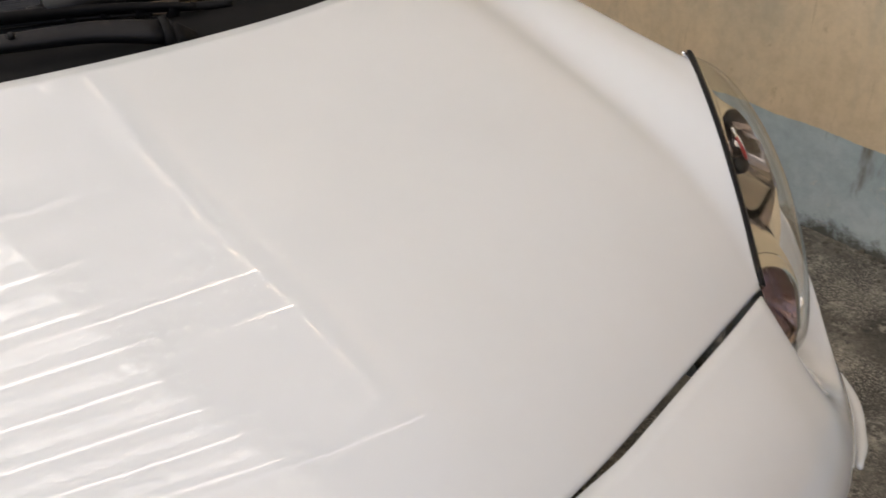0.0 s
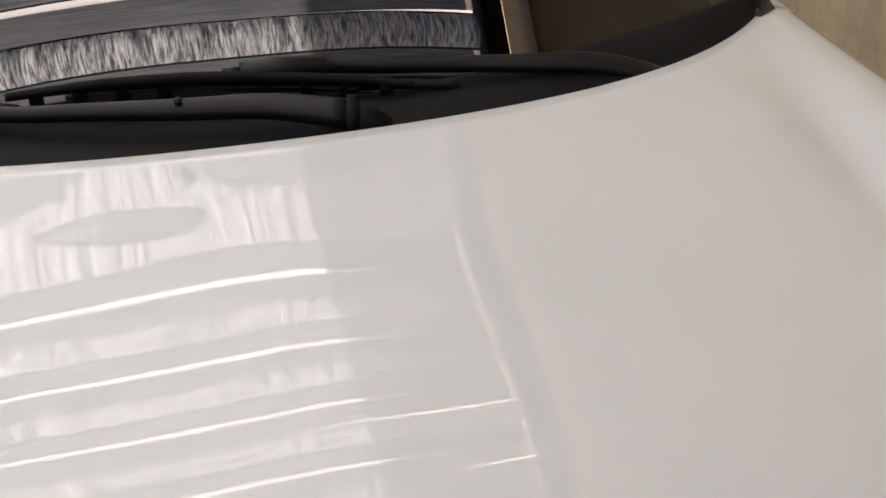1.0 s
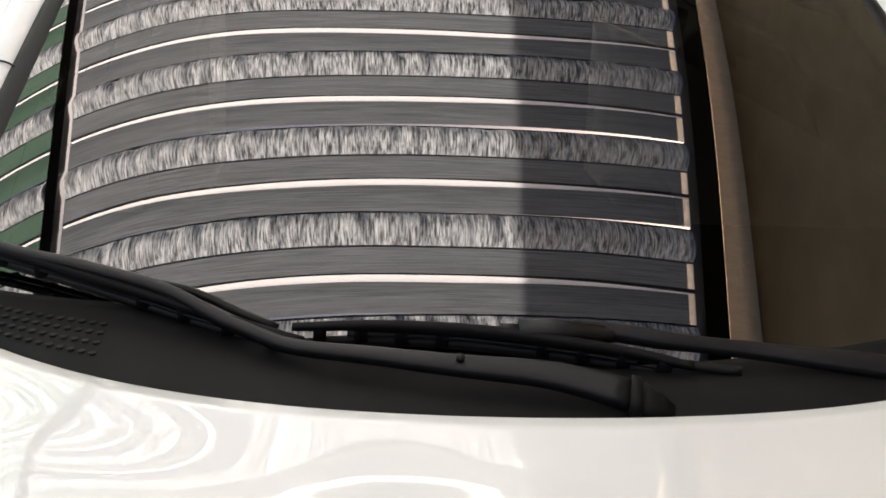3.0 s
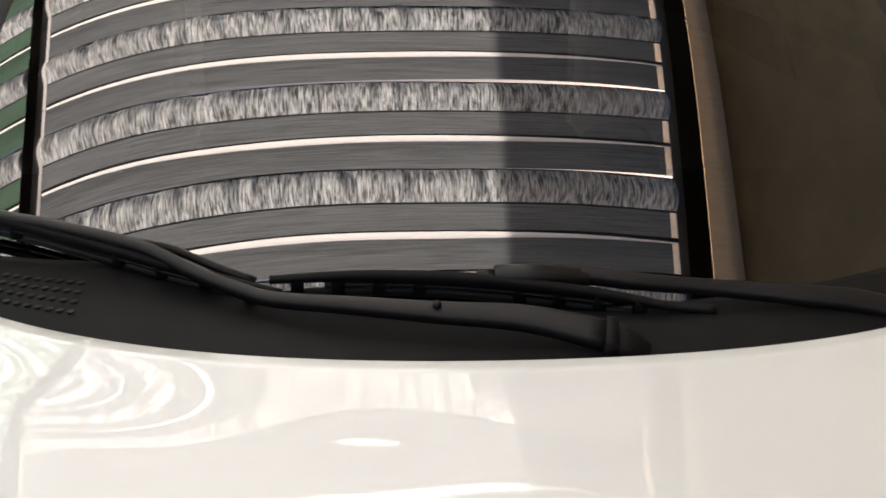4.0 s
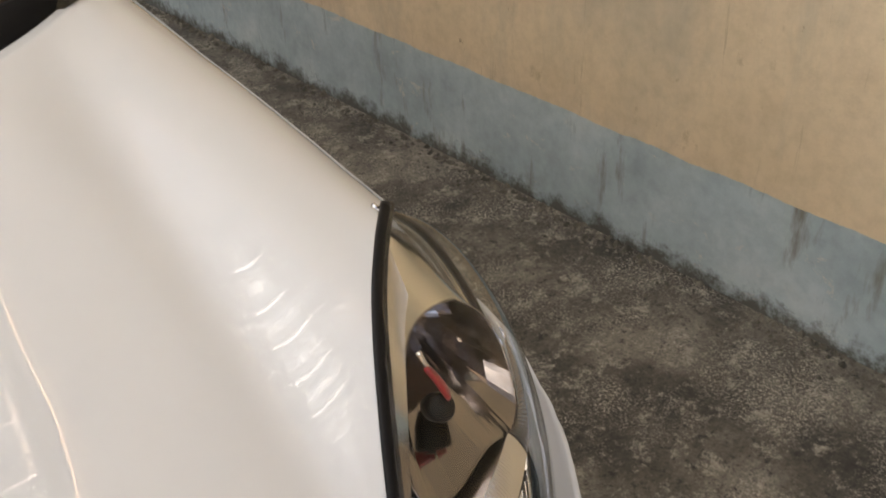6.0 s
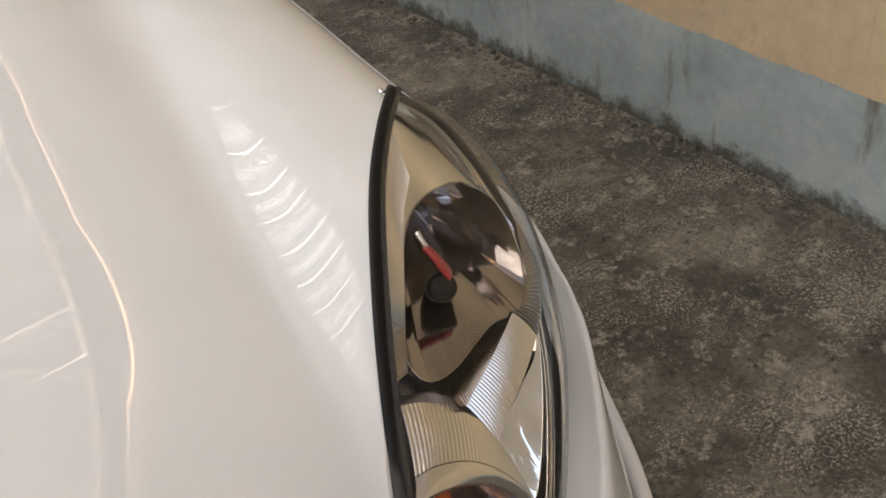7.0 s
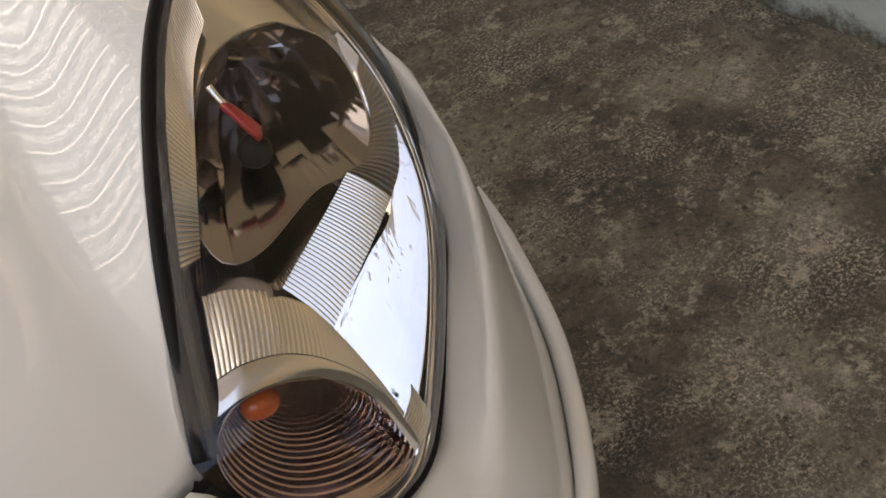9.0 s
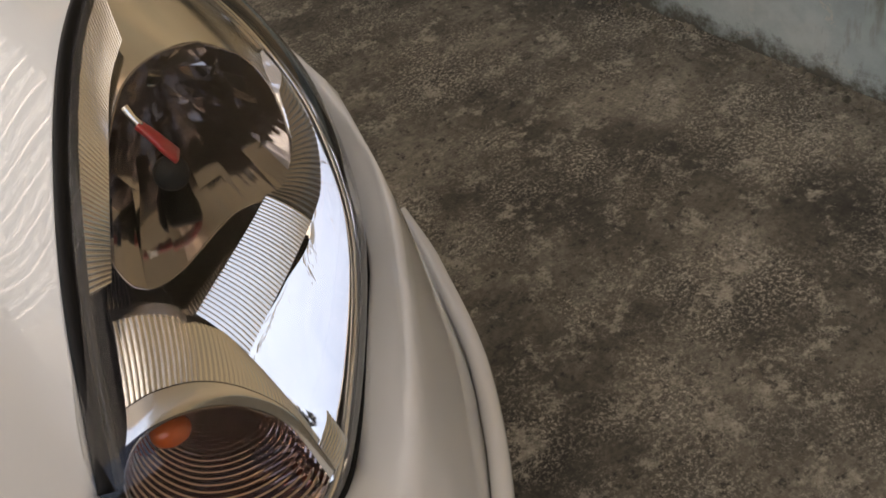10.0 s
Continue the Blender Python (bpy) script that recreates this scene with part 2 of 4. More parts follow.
def solid(ob, thick, offset=-1.0):
    m = ob.modifiers.new("thickness", "SOLIDIFY")
    m.thickness, m.offset = thick, offset
    return ob


def grid(p, close=False):
    p = np.asarray(p, float)
    n, m = p.shape[:2]
    cols = m if close else m - 1
    return p.reshape(-1, 3), [(i * m + j, i * m + (j + 1) % m, (i + 1) * m + (j + 1) % m, (i + 1) * m + j)
                              for i in range(n - 1) for j in range(cols)]


def merge(*geos):
    verts, faces = [], []
    for v, f in geos:
        k = len(verts)
        verts += [tuple(q) for q in v]
        faces += [tuple(i + k for i in q) for q in f]
    return verts, faces


def box(x0, x1, y0, y1, z0, z1):
    v = [(x, y, z) for x in (x0, x1) for y in (y0, y1) for z in (z0, z1)]
    return v, [(0, 1, 3, 2), (4, 6, 7, 5), (0, 4, 5, 1), (2, 3, 7, 6), (0, 2, 6, 4), (1, 5, 7, 3)]


def flip(geo, side):
    """Mirror to the other side of the car."""
    if side > 0:
        return geo
    return [(-v[0], v[1], v[2]) for v in geo[0]], [tuple(reversed(f)) for f in geo[1]]


def spline(ctrl, n):
    """n points, evenly spaced, on a smooth curve through the control points."""
    c = np.asarray(ctrl, float)
    c = np.vstack([2 * c[0] - c[1], c, 2 * c[-1] - c[-2]])
    out = []
    for i in range(1, len(c) - 2):
        p0, p1, p2, p3 = c[i - 1:i + 3]
        for t in np.linspace(0, 1, 24, endpoint=False):
            out.append(0.5 * (2 * p1 + (p2 - p0) * t + (2 * p0 - 5 * p1 + 4 * p2 - p3) * t**2 + (3 * p1 - p0 - 3 * p2 + p3) * t**3))
    out = np.array(out + [c[-2]])
    s = np.concatenate([[0], np.cumsum(np.linalg.norm(np.diff(out, axis=0), axis=1))])
    u = np.linspace(0, s[-1], n)
    return np.stack([np.interp(u, s, out[:, k]) for k in range(3)], -1)


def tube(curve, radius, sides=8, flat=1.0, up=(0, 0, 1), caps=True):
    """A rod along a curve; radius may vary along it. flat: height over width."""
    c = np.asarray(curve, float)
    r = np.broadcast_to(np.asarray(radius, float), (len(c),))
    t = np.gradient(c, axis=0)
    t /= np.linalg.norm(t, axis=1)[:, None]
    a = np.cross(t, np.asarray(up, float))
    a /= np.linalg.norm(a, axis=1)[:, None] + 1e-9
    b = np.cross(a, t)
    th = np.linspace(0, 2 * np.pi, sides, endpoint=False)
    p = c[:, None] + r[:, None, None] * (np.cos(th)[None, :, None] * a[:, None] + flat * np.sin(th)[None, :, None] * b[:, None])
    v, f = grid(p, close=True)
    if caps:
        f = f + [tuple(range(sides - 1, -1, -1)), tuple(range((len(c) - 1) * sides, len(c) * sides))]
    return v, f


def bar(curve, width, height, up=(0, -0.35, 0.94)):
    """A flat bar with a bevelled back along a curve; width and height may vary along it."""
    c = np.asarray(curve, float)
    n = len(c)
    wd, ht = (np.interp(np.linspace(0, 1, n), np.linspace(0, 1, len(q)), q) for q in (width, height))
    t = np.gradient(c, axis=0)
    t /= np.linalg.norm(t, axis=1)[:, None]
    a = np.cross(t, np.asarray(up, float))
    a /= np.linalg.norm(a, axis=1)[:, None]
    b = np.cross(a, t)
    sect = [(-1, -1), (-1, 0.35), (-0.82, 0.8), (-0.5, 1), (0.5, 1), (0.82, 0.8), (1, 0.35), (1, -1)]
    p = np.stack([c + a * (wd * q / 2)[:, None] + b * (ht * h / 2)[:, None] for q, h in sect], 1)
    v, f = grid(p, close=True)
    return v, f + [tuple(range(7, -1, -1)), tuple(range((n - 1) * 8, n * 8))]


# ---- ground and wall ----
ground = tagged(part("ground", grid([[(x, y, 0) for x in (-400, -8, 2.3, 400)] for y in (-400, -6, 8, 400)]), GROUND),
                "old dark concrete yard blotched with lichen", "ground", kind="structure")
WX, WK = 2.110, -0.0230            # the wall's face: x = WX + WK * y
WALL_TOP = 4.95


def wall_geo():
    ys = np.linspace(-7, 11, 19)
    front = [[(WX + WK * y, y, z) for z in (0, 0.3, 1.2, 2.4, WALL_TOP)] for y in ys]
    back = [[(WX + WK * y + 0.2, y, z) for z in (WALL_TOP, 2.4, 1.2, 0.3, 0)] for y in ys]
    return grid([f + k for f, k in zip(front, back)], close=True)


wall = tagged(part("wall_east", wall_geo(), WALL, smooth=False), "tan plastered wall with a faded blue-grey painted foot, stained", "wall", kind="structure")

# unseen wall added ahead of the car; it blocks low sky light
wall_front = part("wall_south", box(-9, 2.23, -6.0, -5.8, 0, 2.6), WALL, smooth=False)
tagged(wall_front, "unseen tan plastered wall added ahead of the car to cut low sky light", "wall", kind="structure")

# unseen tall block added beyond the wall; its shade falls on half of the roof
roof_shader = part("wall_far", box(6.0, 6.3, -8, 24, 0, 11.55), WALL, smooth=False)
tagged(roof_shader, "unseen tall building side added to shade half of the roof", "wall", kind="structure")

# ---- the roof over the car ----
RZ = 4.77
PERIOD = 0.558
ROOF_X0, ROOF_X1 = -2.40, 1.645
ROOF_Y0 = 1.53 - 0.182 - 3 * PERIOD   # a clear rib lies over y = 1.53


def roof_geo(x0, x1, y0, y1):
    """Bands across the car: flat sheet, clear rib, flat sheet, crumpled film."""
    verts, faces, mats = [], [], []
    nx = int((x1 - x0) / 0.022)
    y = y0
    while y < y1:
        prof = [(0.0, 0.0, 0), (0.163, 0.0, 0), (0.182, 0.02, 1), (0.201, 0.0, 0), (0.210, 0.0, 0), (0.352, 0.0, 0), (0.363, 0.0, 0)]
        prof += [(0.363 + 0.184 * k / 8, 0, 2) for k in range(1, 9)] + [(PERIOD, 0.0, 2)]
        k0 = len(verts)
        for i in range(nx + 1):
            x = x0 + (x1 - x0) * i / nx
            for j, (dy, dz, kind) in enumerate(prof):
                z = RZ + dz
                if kind == 2 and dy < 0.55:
                    z += -0.07 * math.sin(math.pi * (dy - 0.363) / 0.195) + 0.05 * noise.noise((x * 12, (y + dy) * 3, 1.7))
                taper = 1.0 - 0.8 * min(1.0, max(0.0, (x - 0.3) / (ROOF_X1 - 0.3))) - 0.55 * min(1.0, max(0.0, (-0.7 - x) / 1.6))
                if j in (1, 2, 3):
                    dy = 0.182 + (dy - 0.182) * taper
                verts.append((x, y + dy + 0.014 * noise.noise((x * 0.9, y * 3, 0.3)) + 0.02 * noise.noise((x * 0.5, y * 7, 4.1)), z))
        m = len(prof)
        for i in range(nx):
            for j in range(m - 1):
                faces.append((k0 + i * m + j, k0 + i * m + j + 1, k0 + (i + 1) * m + j + 1, k0 + (i + 1) * m + j))
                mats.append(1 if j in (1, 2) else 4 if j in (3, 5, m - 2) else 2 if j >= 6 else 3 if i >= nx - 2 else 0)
        y += PERIOD
    return verts, faces, mats


v, f, mm = roof_geo(ROOF_X0, ROOF_X1, ROOF_Y0, 10.0)
roof = part("ceiling", (v, f), [SHEET_GREY, SHEET_LIGHT, SHEET_CRUMPLE, SHEET_GAP_GLOW, SHEET_DARK_LINES], smooth=True)
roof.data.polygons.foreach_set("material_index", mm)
tagged(roof, "translucent ribbed carport roofing with crumpled film strips", "roof", kind="structure")
v, f, mm = roof_geo(-5.6, ROOF_X0 - 0.14, ROOF_Y0, 10.0)
roof2 = part("ceiling_side", (v, f), [SHEET_GREEN, SHEET_LIGHT, SHEET_CRUMPLE, SHEET_GREEN, SHEET_DARK_LINES], smooth=True)
roof2.data.polygons.foreach_set("material_index", mm)
tagged(roof2, "greenish translucent ribbed roofing of the next bay", "roof", kind="structure")
# unseen sheet added ahead of the roof's end to hold the light level
roof4 = part("ceiling_front", grid([[(x, y, RZ + 0.12) for y in (-4.6, -2.5, ROOF_Y0 - 0.06)] for x in (-5.6, -2.4, WX + 0.02)]), SHEET_PLAIN, smooth=False)
tagged(roof4, "unseen plain translucent sheet added ahead of the roof", "roof", kind="structure")
# added strip by the beam: bright half, then its painted fade
glow_strip = part("ceiling_glow_strip", grid([[(ROOF_X1 + d, y, RZ - 0.008) for y in (ROOF_Y0, 2.0, 5.0, 10.0)] for d in (0.15, 0.185, 0.215, 0.25, 0.50)]), [SHEET_TAN, SHEET_GLOW_FADE], smooth=False)
glow_strip.data.polygons.foreach_set("material_index", [0] * 6 + [1] * 6)
tagged(glow_strip, "added translucent tan strip standing in for the lit wall top", "roof", kind="structure")
for x, w in ((ROOF_X0 - 0.07, 0.05), (ROOF_X1 + 0.08, 0.075)):
    bm_ = part("roof_beam", box(x - w, x + w, ROOF_Y0, 10.0, RZ - 0.14, RZ + 0.03), STEEL, smooth=False)
    tagged(bm_, "dark painted steel roof beam along the car", "beam", group="roof beams", kind="structure")

# ---- the car ----
car = new("car")
tagged(car, "white compact hatchback with glossy paint parked beside a wall", "car")


def rear_edge(x):
    u = abs(x)
    return np.array([x, 0.8565 + 0.3217 * u**2 + 0.4995 * u**4, 1.0526 - 0.0281 * u**2])


def front_edge(x):
    u = abs(x)
    return np.array([x, 0.152 + 0.277 * (math.hypot(u, 0.1) - 0.1), 0.845 - 0.093 * u**2])


INNER = [(0.527, 0.273, 0.819), (0.573, 0.351, 0.886), (0.619, 0.422, 0.931), (0.664, 0.485, 0.958), (0.710, 0.541, 0.969), (0.754, 0.590, 0.968)]
SHUT_F = (0.660, 0.480, 0.957)
NV = 56


def loft(front, rear, bulge, soft, nose):
    """Rows between two chains of points, arched upwards, softened across away from the front."""
    v = (np.linspace(0, 1, NV) ** 1.5)[None, :, None]
    p = front[:, None] * (1 - v) + rear[:, None] * v
    p[..., 2] += np.asarray(bulge)[:, None] * (6.75 * v * (1 - v) ** 2)[..., 0]
    rise, reach = nose
    p[..., 2] += rise[:, None] * ((1 - np.exp(-v[..., 0] / reach[:, None])) * (1 - v[..., 0]))
    for j in range(1, NV - 1):
        passes = soft * min(1.0, 3.0 * j / NV) * min(1.0, 5.0 * (NV - 1 - j) / NV)
        for k in range(int(passes.max())):
            q = p[:, j].copy()
            near = np.clip(passes - k, 0, 1)[1:-1, None]
            p[1:-1, j] = q[1:-1] + near * (0.25 * q[:-2] - 0.5 * q[1:-1] + 0.25 * q[2:])
    return p


def front_half():
    """Bonnet and wing of one side, from the middle of the car outwards and down."""
    fr = np.vstack([[front_edge(x) for x in np.linspace(0, 0.527, 40)][:-1], spline(INNER[:3] + [SHUT_F], 16),
                    spline([SHUT_F, (0.710, 0.541, 0.969), (0.754, 0.590, 0.968)], 12)[1:-1],
                    spline([(0.754, 0.590, 0.968), (0.795, 0.608, 0.935), (0.830, 0.612, 0.890), (0.862, 0.602, 0.828), (0.886, 0.570, 0.740), (0.902, 0.530, 0.630), (0.905, 0.520, 0.30)], 34)])
    xs = np.concatenate([np.linspace(0, 0.64, 40)[:-1], np.linspace(0.64, 0.706, 16)])
    re = np.vstack([[rear_edge(x) for x in xs], spline([rear_edge(0.706), (0.724, 1.156, 1.0385), (0.765, 1.180, 1.028)], 12)[1:-1],
                    spline([(0.765, 1.180, 1.028), (0.810, 1.205, 1.000), (0.848, 1.225, 0.955), (0.872, 1.250, 0.880), (0.890, 1.270, 0.760), (0.900, 1.290, 0.640), (0.905, 1.300, 0.30)], 34)])
    bul = np.concatenate([np.linspace(0.015, 0.014, 39), np.linspace(0.0138, 0.006, 16), np.linspace(0.0055, 0.0, 10), np.zeros(34)])
    soft = np.concatenate([np.full(26, 75.0), np.linspace(75, 16, 10), np.full(29, 14.0), np.full(34, 10.0)])
    col = np.arange(len(fr))
    nose = (np.interp(col, [0, 28, 38, 43, 47, 51, 54, 60], [0.050, 0.054, 0.043, 0.046, 0.033, 0.014, 0.003, 0.0]),
            np.interp(col, [0, 25, 39, 47], [0.17, 0.15, 0.145, 0.14]))
    p = loft(fr, re, bul, soft, nose)
    v = np.linspace(0, 1, NV) ** 1.5
    out = np.concatenate([np.zeros(55), np.linspace(0.001, 0.009, 10), np.linspace(0.010, 0.0, 34)])
    p[..., 0] += out[:, None] * (4 * v * (1 - v))[None]
    return p


SEAM = 68
EDGE = 58                          # the column along the crest of the bonnet's shoulder


def reshape(p):
    """Cross section of the bonnet: nearly flat middle, shallow valley, raised shoulder."""
    mid_y, mid_z = p[0, :, 1], p[0, :, 2]
    ys, gx = np.linspace(0.12, 1.2, 73), np.linspace(0.0, 0.80, 321)
    drop = np.zeros((len(ys), len(gx)))
    for i, y in enumerate(ys):
        d = y - 0.57
        swell_ = 0.0005 * (1 + math.tanh((y - 0.772) / 0.022))      # slight wave across the panel ahead of the cowl
        zc = np.interp(y, mid_y, mid_z) + max(0.0, y - mid_y[-1]) * 0.20 + swell_
        ye = max(y, 0.535)
        xe, ze = np.interp(ye, p[EDGE, :, 1], p[EDGE, :, 0]), np.interp(ye, p[EDGE, :, 1], p[EDGE, :, 2])
        want = np.interp(ye, mid_y, mid_z) + max(0.0, ye - mid_y[-1]) * 0.20 - ze
        fade = np.interp(y, [0.6, 1.0], [1.0, 0.45])
        base = np.interp(gx, [0, 0.03, 0.06, 0.12, 0.15, 0.36 + 0.1 * d, 0.45 + 0.17 * d, 0.50 + 0.16 * d, 0.57 + 0.14 * d], [0, 0.020, 0.031, 0.035, 0.036, 0.031, 0.038, 0.063, 0.0])
        crest = np.interp(gx, [0.55 + 0.14 * d, 0.585 + 0.14 * d, 0.612 + 0.11 * d, 0.64 + 0.1 * d, 0.67 + 0.08 * d, xe], [0, -0.32, -0.45, -0.36, -0.16, 0.0]) * fade
        wide = np.interp(y, [0.6, 1.0], [0.04, 0.10])
        hump = np.clip(1 - np.abs(gx - (0.548 + 0.14 * d - 0.4 * (wide - 0.04))) / wide, 0, 1)
        hump = hump * hump * (3 - 2 * hump)
        cut = gx <= xe
        step_ = gx[1]
        a_ = (want - (base + crest)[cut].sum() * step_) / (hump[cut].sum() * step_)
        slope = np.where(cut, base + crest + np.clip(a_, 0.0, np.interp(y, [0.35, 0.55], [0.06, 0.19])) * hump, 0.0)
        drop[i] = np.concatenate([[0], np.cumsum(0.5 * (slope[1:] + slope[:-1]))]) * step_
        drop[i] += (want - drop[i][cut][-1]) * np.clip(gx / xe, 0, 1) ** 4
        drop[i] = zc - drop[i]
    for _ in range(3):
        drop[:, 1:-1] = 0.25 * drop[:, :-2] + 0.5 * drop[:, 1:-1] + 0.25 * drop[:, 2:]
    new_z = p[..., 2].copy()
    for c in range(EDGE + 1):
        x, y = p[c, :, 0], p[c, :, 1]
        iy = np.clip((y - ys[0]) / (ys[1] - ys[0]), 0, len(ys) - 1.001)
        k = iy.astype(int)
        lo = np.array([np.interp(a, gx, drop[j]) for a, j in zip(x, k)])
        hi = np.array([np.interp(a, gx, drop[j + 1]) for a, j in zip(x, k)])
        new_z[c] = lo + (hi - lo) * (iy - k)
    v = np.linspace(0, 1, NV) ** 1.5
    ease = lambda q: np.clip(q, 0, 1) ** 2 * (3 - 2 * np.clip(q, 0, 1))
    col = np.arange(len(p))
    # near the nose the surface runs down to the panel's front edge
    run = np.linalg.norm(p[..., :2] - p[:, :1, :2], axis=-1)
    reach = np.interp(col, [0, 30, 44, 58], [0.10, 0.11, 0.085, 0.06])[:, None]
    new_z -= (new_z[:, :1] - p[:, :1, 2]) * np.exp(-run / reach)
    keep = np.ones((len(p), 1)) * ease((1 - v) / 0.22)[None]
    part_ = ease((EDGE + 3 - col) / 6.0)
    p[..., 2] += (new_z - p[..., 2]) * keep * part_[:, None]
    for _ in range(2):
        q = p[..., 2].copy()
        p[46:67, 1:-1, 2] += (0.25 * q[45:66, 1:-1] - 0.5 * q[46:67, 1:-1] + 0.25 * q[47:68, 1:-1]) * keep[46:67, 1:-1]
    return p


whole = reshape(front_half())
half = whole[:SEAM + 1].copy()
half[-1, :, 0] -= 0.0012
half = np.concatenate([half, half[-1:] - np.array([-0.0004, 0, 0.0012]), half[-1:] - np.array([0.002, 0, 0.010])])
full = np.vstack([half[:0:-1] * (-1, 1, 1), half])
# turn the panel's rim down
def with_rim(p, depth, inset):
    c = p.reshape(-1, 3).mean(0)
    def ring(edge, d, i):
        q = edge.copy()
        q[:, 2] -= d
        w_ = c - q
        w_[:, 2] = 0
        return q + w_ / np.linalg.norm(w_, axis=1)[:, None] * i
    rows = np.concatenate([ring(p[:, 0], depth, inset)[:, None], ring(p[:, 0], depth * 0.15, -inset * 0.1)[:, None] , p[:, 1:-1],
                           ring(p[:, -1], 0.0, 0.0)[:, None], ring(p[:, -1], depth * 0.25, -0.002)[:, None], ring(p[:, -1], depth, inset)[:, None]], axis=1)
    return rows


hood = part("hood", grid(with_rim(full, 0.02, 0.006)), PAINT, car, "glossy white curved bonnet")


WHEEL_Y = 0.93


def fender(side):
    p = whole[SEAM:].copy()
    p[0, :, 0] += 0.0012
    p = np.concatenate([p[:1] - np.array([-0.002, 0, 0.010]), p[:1] - np.array([0.0004, 0, 0.0012]), p])
    v_, f_ = grid(p)
    f_ = [q for q in f_ if not (v_[q[0]][0] > 0.87 and math.hypot(v_[q[0]][1] - WHEEL_Y, v_[q[0]][2] - 0.30) < 0.335)]
    part("fender", flip((v_, f_), side), PAINT, car)


for s in (1, -1):
    fender(s)

# cowl, glass and pillars
CORNER = 0.722


def glass_base(x):
    u = min(abs(x), CORNER)
    z = 1.020 + 0.033 * (u / CORNER) ** 2
    return np.array([x, 1.052 + 0.10 * u**2 + 0.18 * u**4 - (1.053 - z) / 0.54, z])


xs = np.linspace(-CORNER, CORNER, 61)
def glass_point(x, w):
    g = glass_base(x)
    bow = 0.02 * math.sin(math.pi * min(w / 0.95, 1))
    return g + np.array([-0.10 * w * x / CORNER, w, 0.54 * w + bow])


def cowl_end(x):
    u = abs(x)
    k = min(1.0, (u / 0.45) ** 2) * (1 - min(1.0, max(0.0, (u - 0.45) / 0.27)))
    return glass_point(x, 0.016 + (0.032 if x < 0 else 0.006) * k) + np.array([0, 0, 0.004])


cowl_rows = []
for k in np.linspace(0, 1, 12):
    cowl_rows.append([(rear_edge(x) + np.array([0, -0.012, -0.016])) * (1 - k) + cowl_end(x) * k + np.array([0, 0, 0.006 * math.sin(math.pi * k)]) for x in xs])
solid(part("cowl_panel", grid(np.array(cowl_rows)), BLACK, car, "black textured plastic cowl panel"), 0.004)
dots = []
for r_ in range(4):
    for c_ in range(11):
        x_ = -0.60 + 0.0125 * c_
        k = 0.36 + 0.11 * r_
        q = (rear_edge(x_) + np.array([0, -0.012, -0.016])) * (1 - k) + cowl_end(x_) * k + np.array([0, 0, 0.006 * math.sin(math.pi * k)])
        dots.append(tube([q + np.array([0, 0, -0.001]), q + np.array([0, 0, 0.0012])], 0.0042, 8, 1.0, (0, 1, 0)))
part("cowl_vent", merge(*dots), RUBBER, car, "rows of small round vent holes", smooth=False)
glass = part("windscreen", grid(np.array([[glass_point(x, w) for x in xs] for w in np.linspace(-0.02, 0.95, 34)])), GLASS, car, "dark tinted windscreen glass")
glass.visible_shadow = False


def pillar(side):
    foot_ = spline([(0.712, 1.150, 1.043), (0.735, 1.163, 1.040), (0.765, 1.181, 1.0285), (0.810, 1.206, 1.0005), (0.848, 1.226, 0.9555), (0.869, 1.251, 0.89)], 8)
    rows = []
    for w in np.linspace(0.0, 1.0, 40):
        g = glass_point(CORNER, w)
        up = spline([g + np.array(o) for o in ((-0.012, 0.0, 0.002), (0.004, 0.004, 0.011), (0.030, 0.012, 0.012), (0.060, 0.035, 0.000), (0.085, 0.075, -0.035), (0.098, 0.120, -0.10))], 8)
        k = min(1.0, w / 0.28)
        k = k * k * (3 - 2 * k)
        rows.append((foot_ + np.array([0, 1.0, 0.12]) * w) * (1 - k) + up * k)
    p = np.array(rows)
    p[0] += np.array([0, 0.0012, 0])
    solid(part("pillar", flip(grid(p), side), PAINT, car), 0.003)
    seam = [glass_point(CORNER, 0.33) + np.array(o) for o in ((-0.012, 0.0, 0.0040), (0.004, 0.004, 0.0125), (0.030, 0.012, 0.0135), (0.055, 0.032, 0.004))]
    part("pillar_seam", flip(tube(spline(seam, 12), 0.0016, 6), side), RUBBER, car, "thin dark joint across the pillar")
    strip = np.array([[glass_point(CORNER, w) + np.array(o) for o in ((-0.085 + 0.048 * min(1, max(0, w - 0.03) / 0.45), 0, 0.005), (-0.014 - 0.5 * max(0.0, -w), 0.0, 0.010 + 0.12 * min(0.0, w)), (0.003 - 0.9 * max(0.0, -w), 0.003, 0.004))] for w in np.linspace(-0.045, 1.0, 28)])
    solid(part("windscreen_trim", flip(grid(strip), side), RUBBER, car, "black windscreen edge moulding"), 0.003)


for s in (1, -1):
    pillar(s)

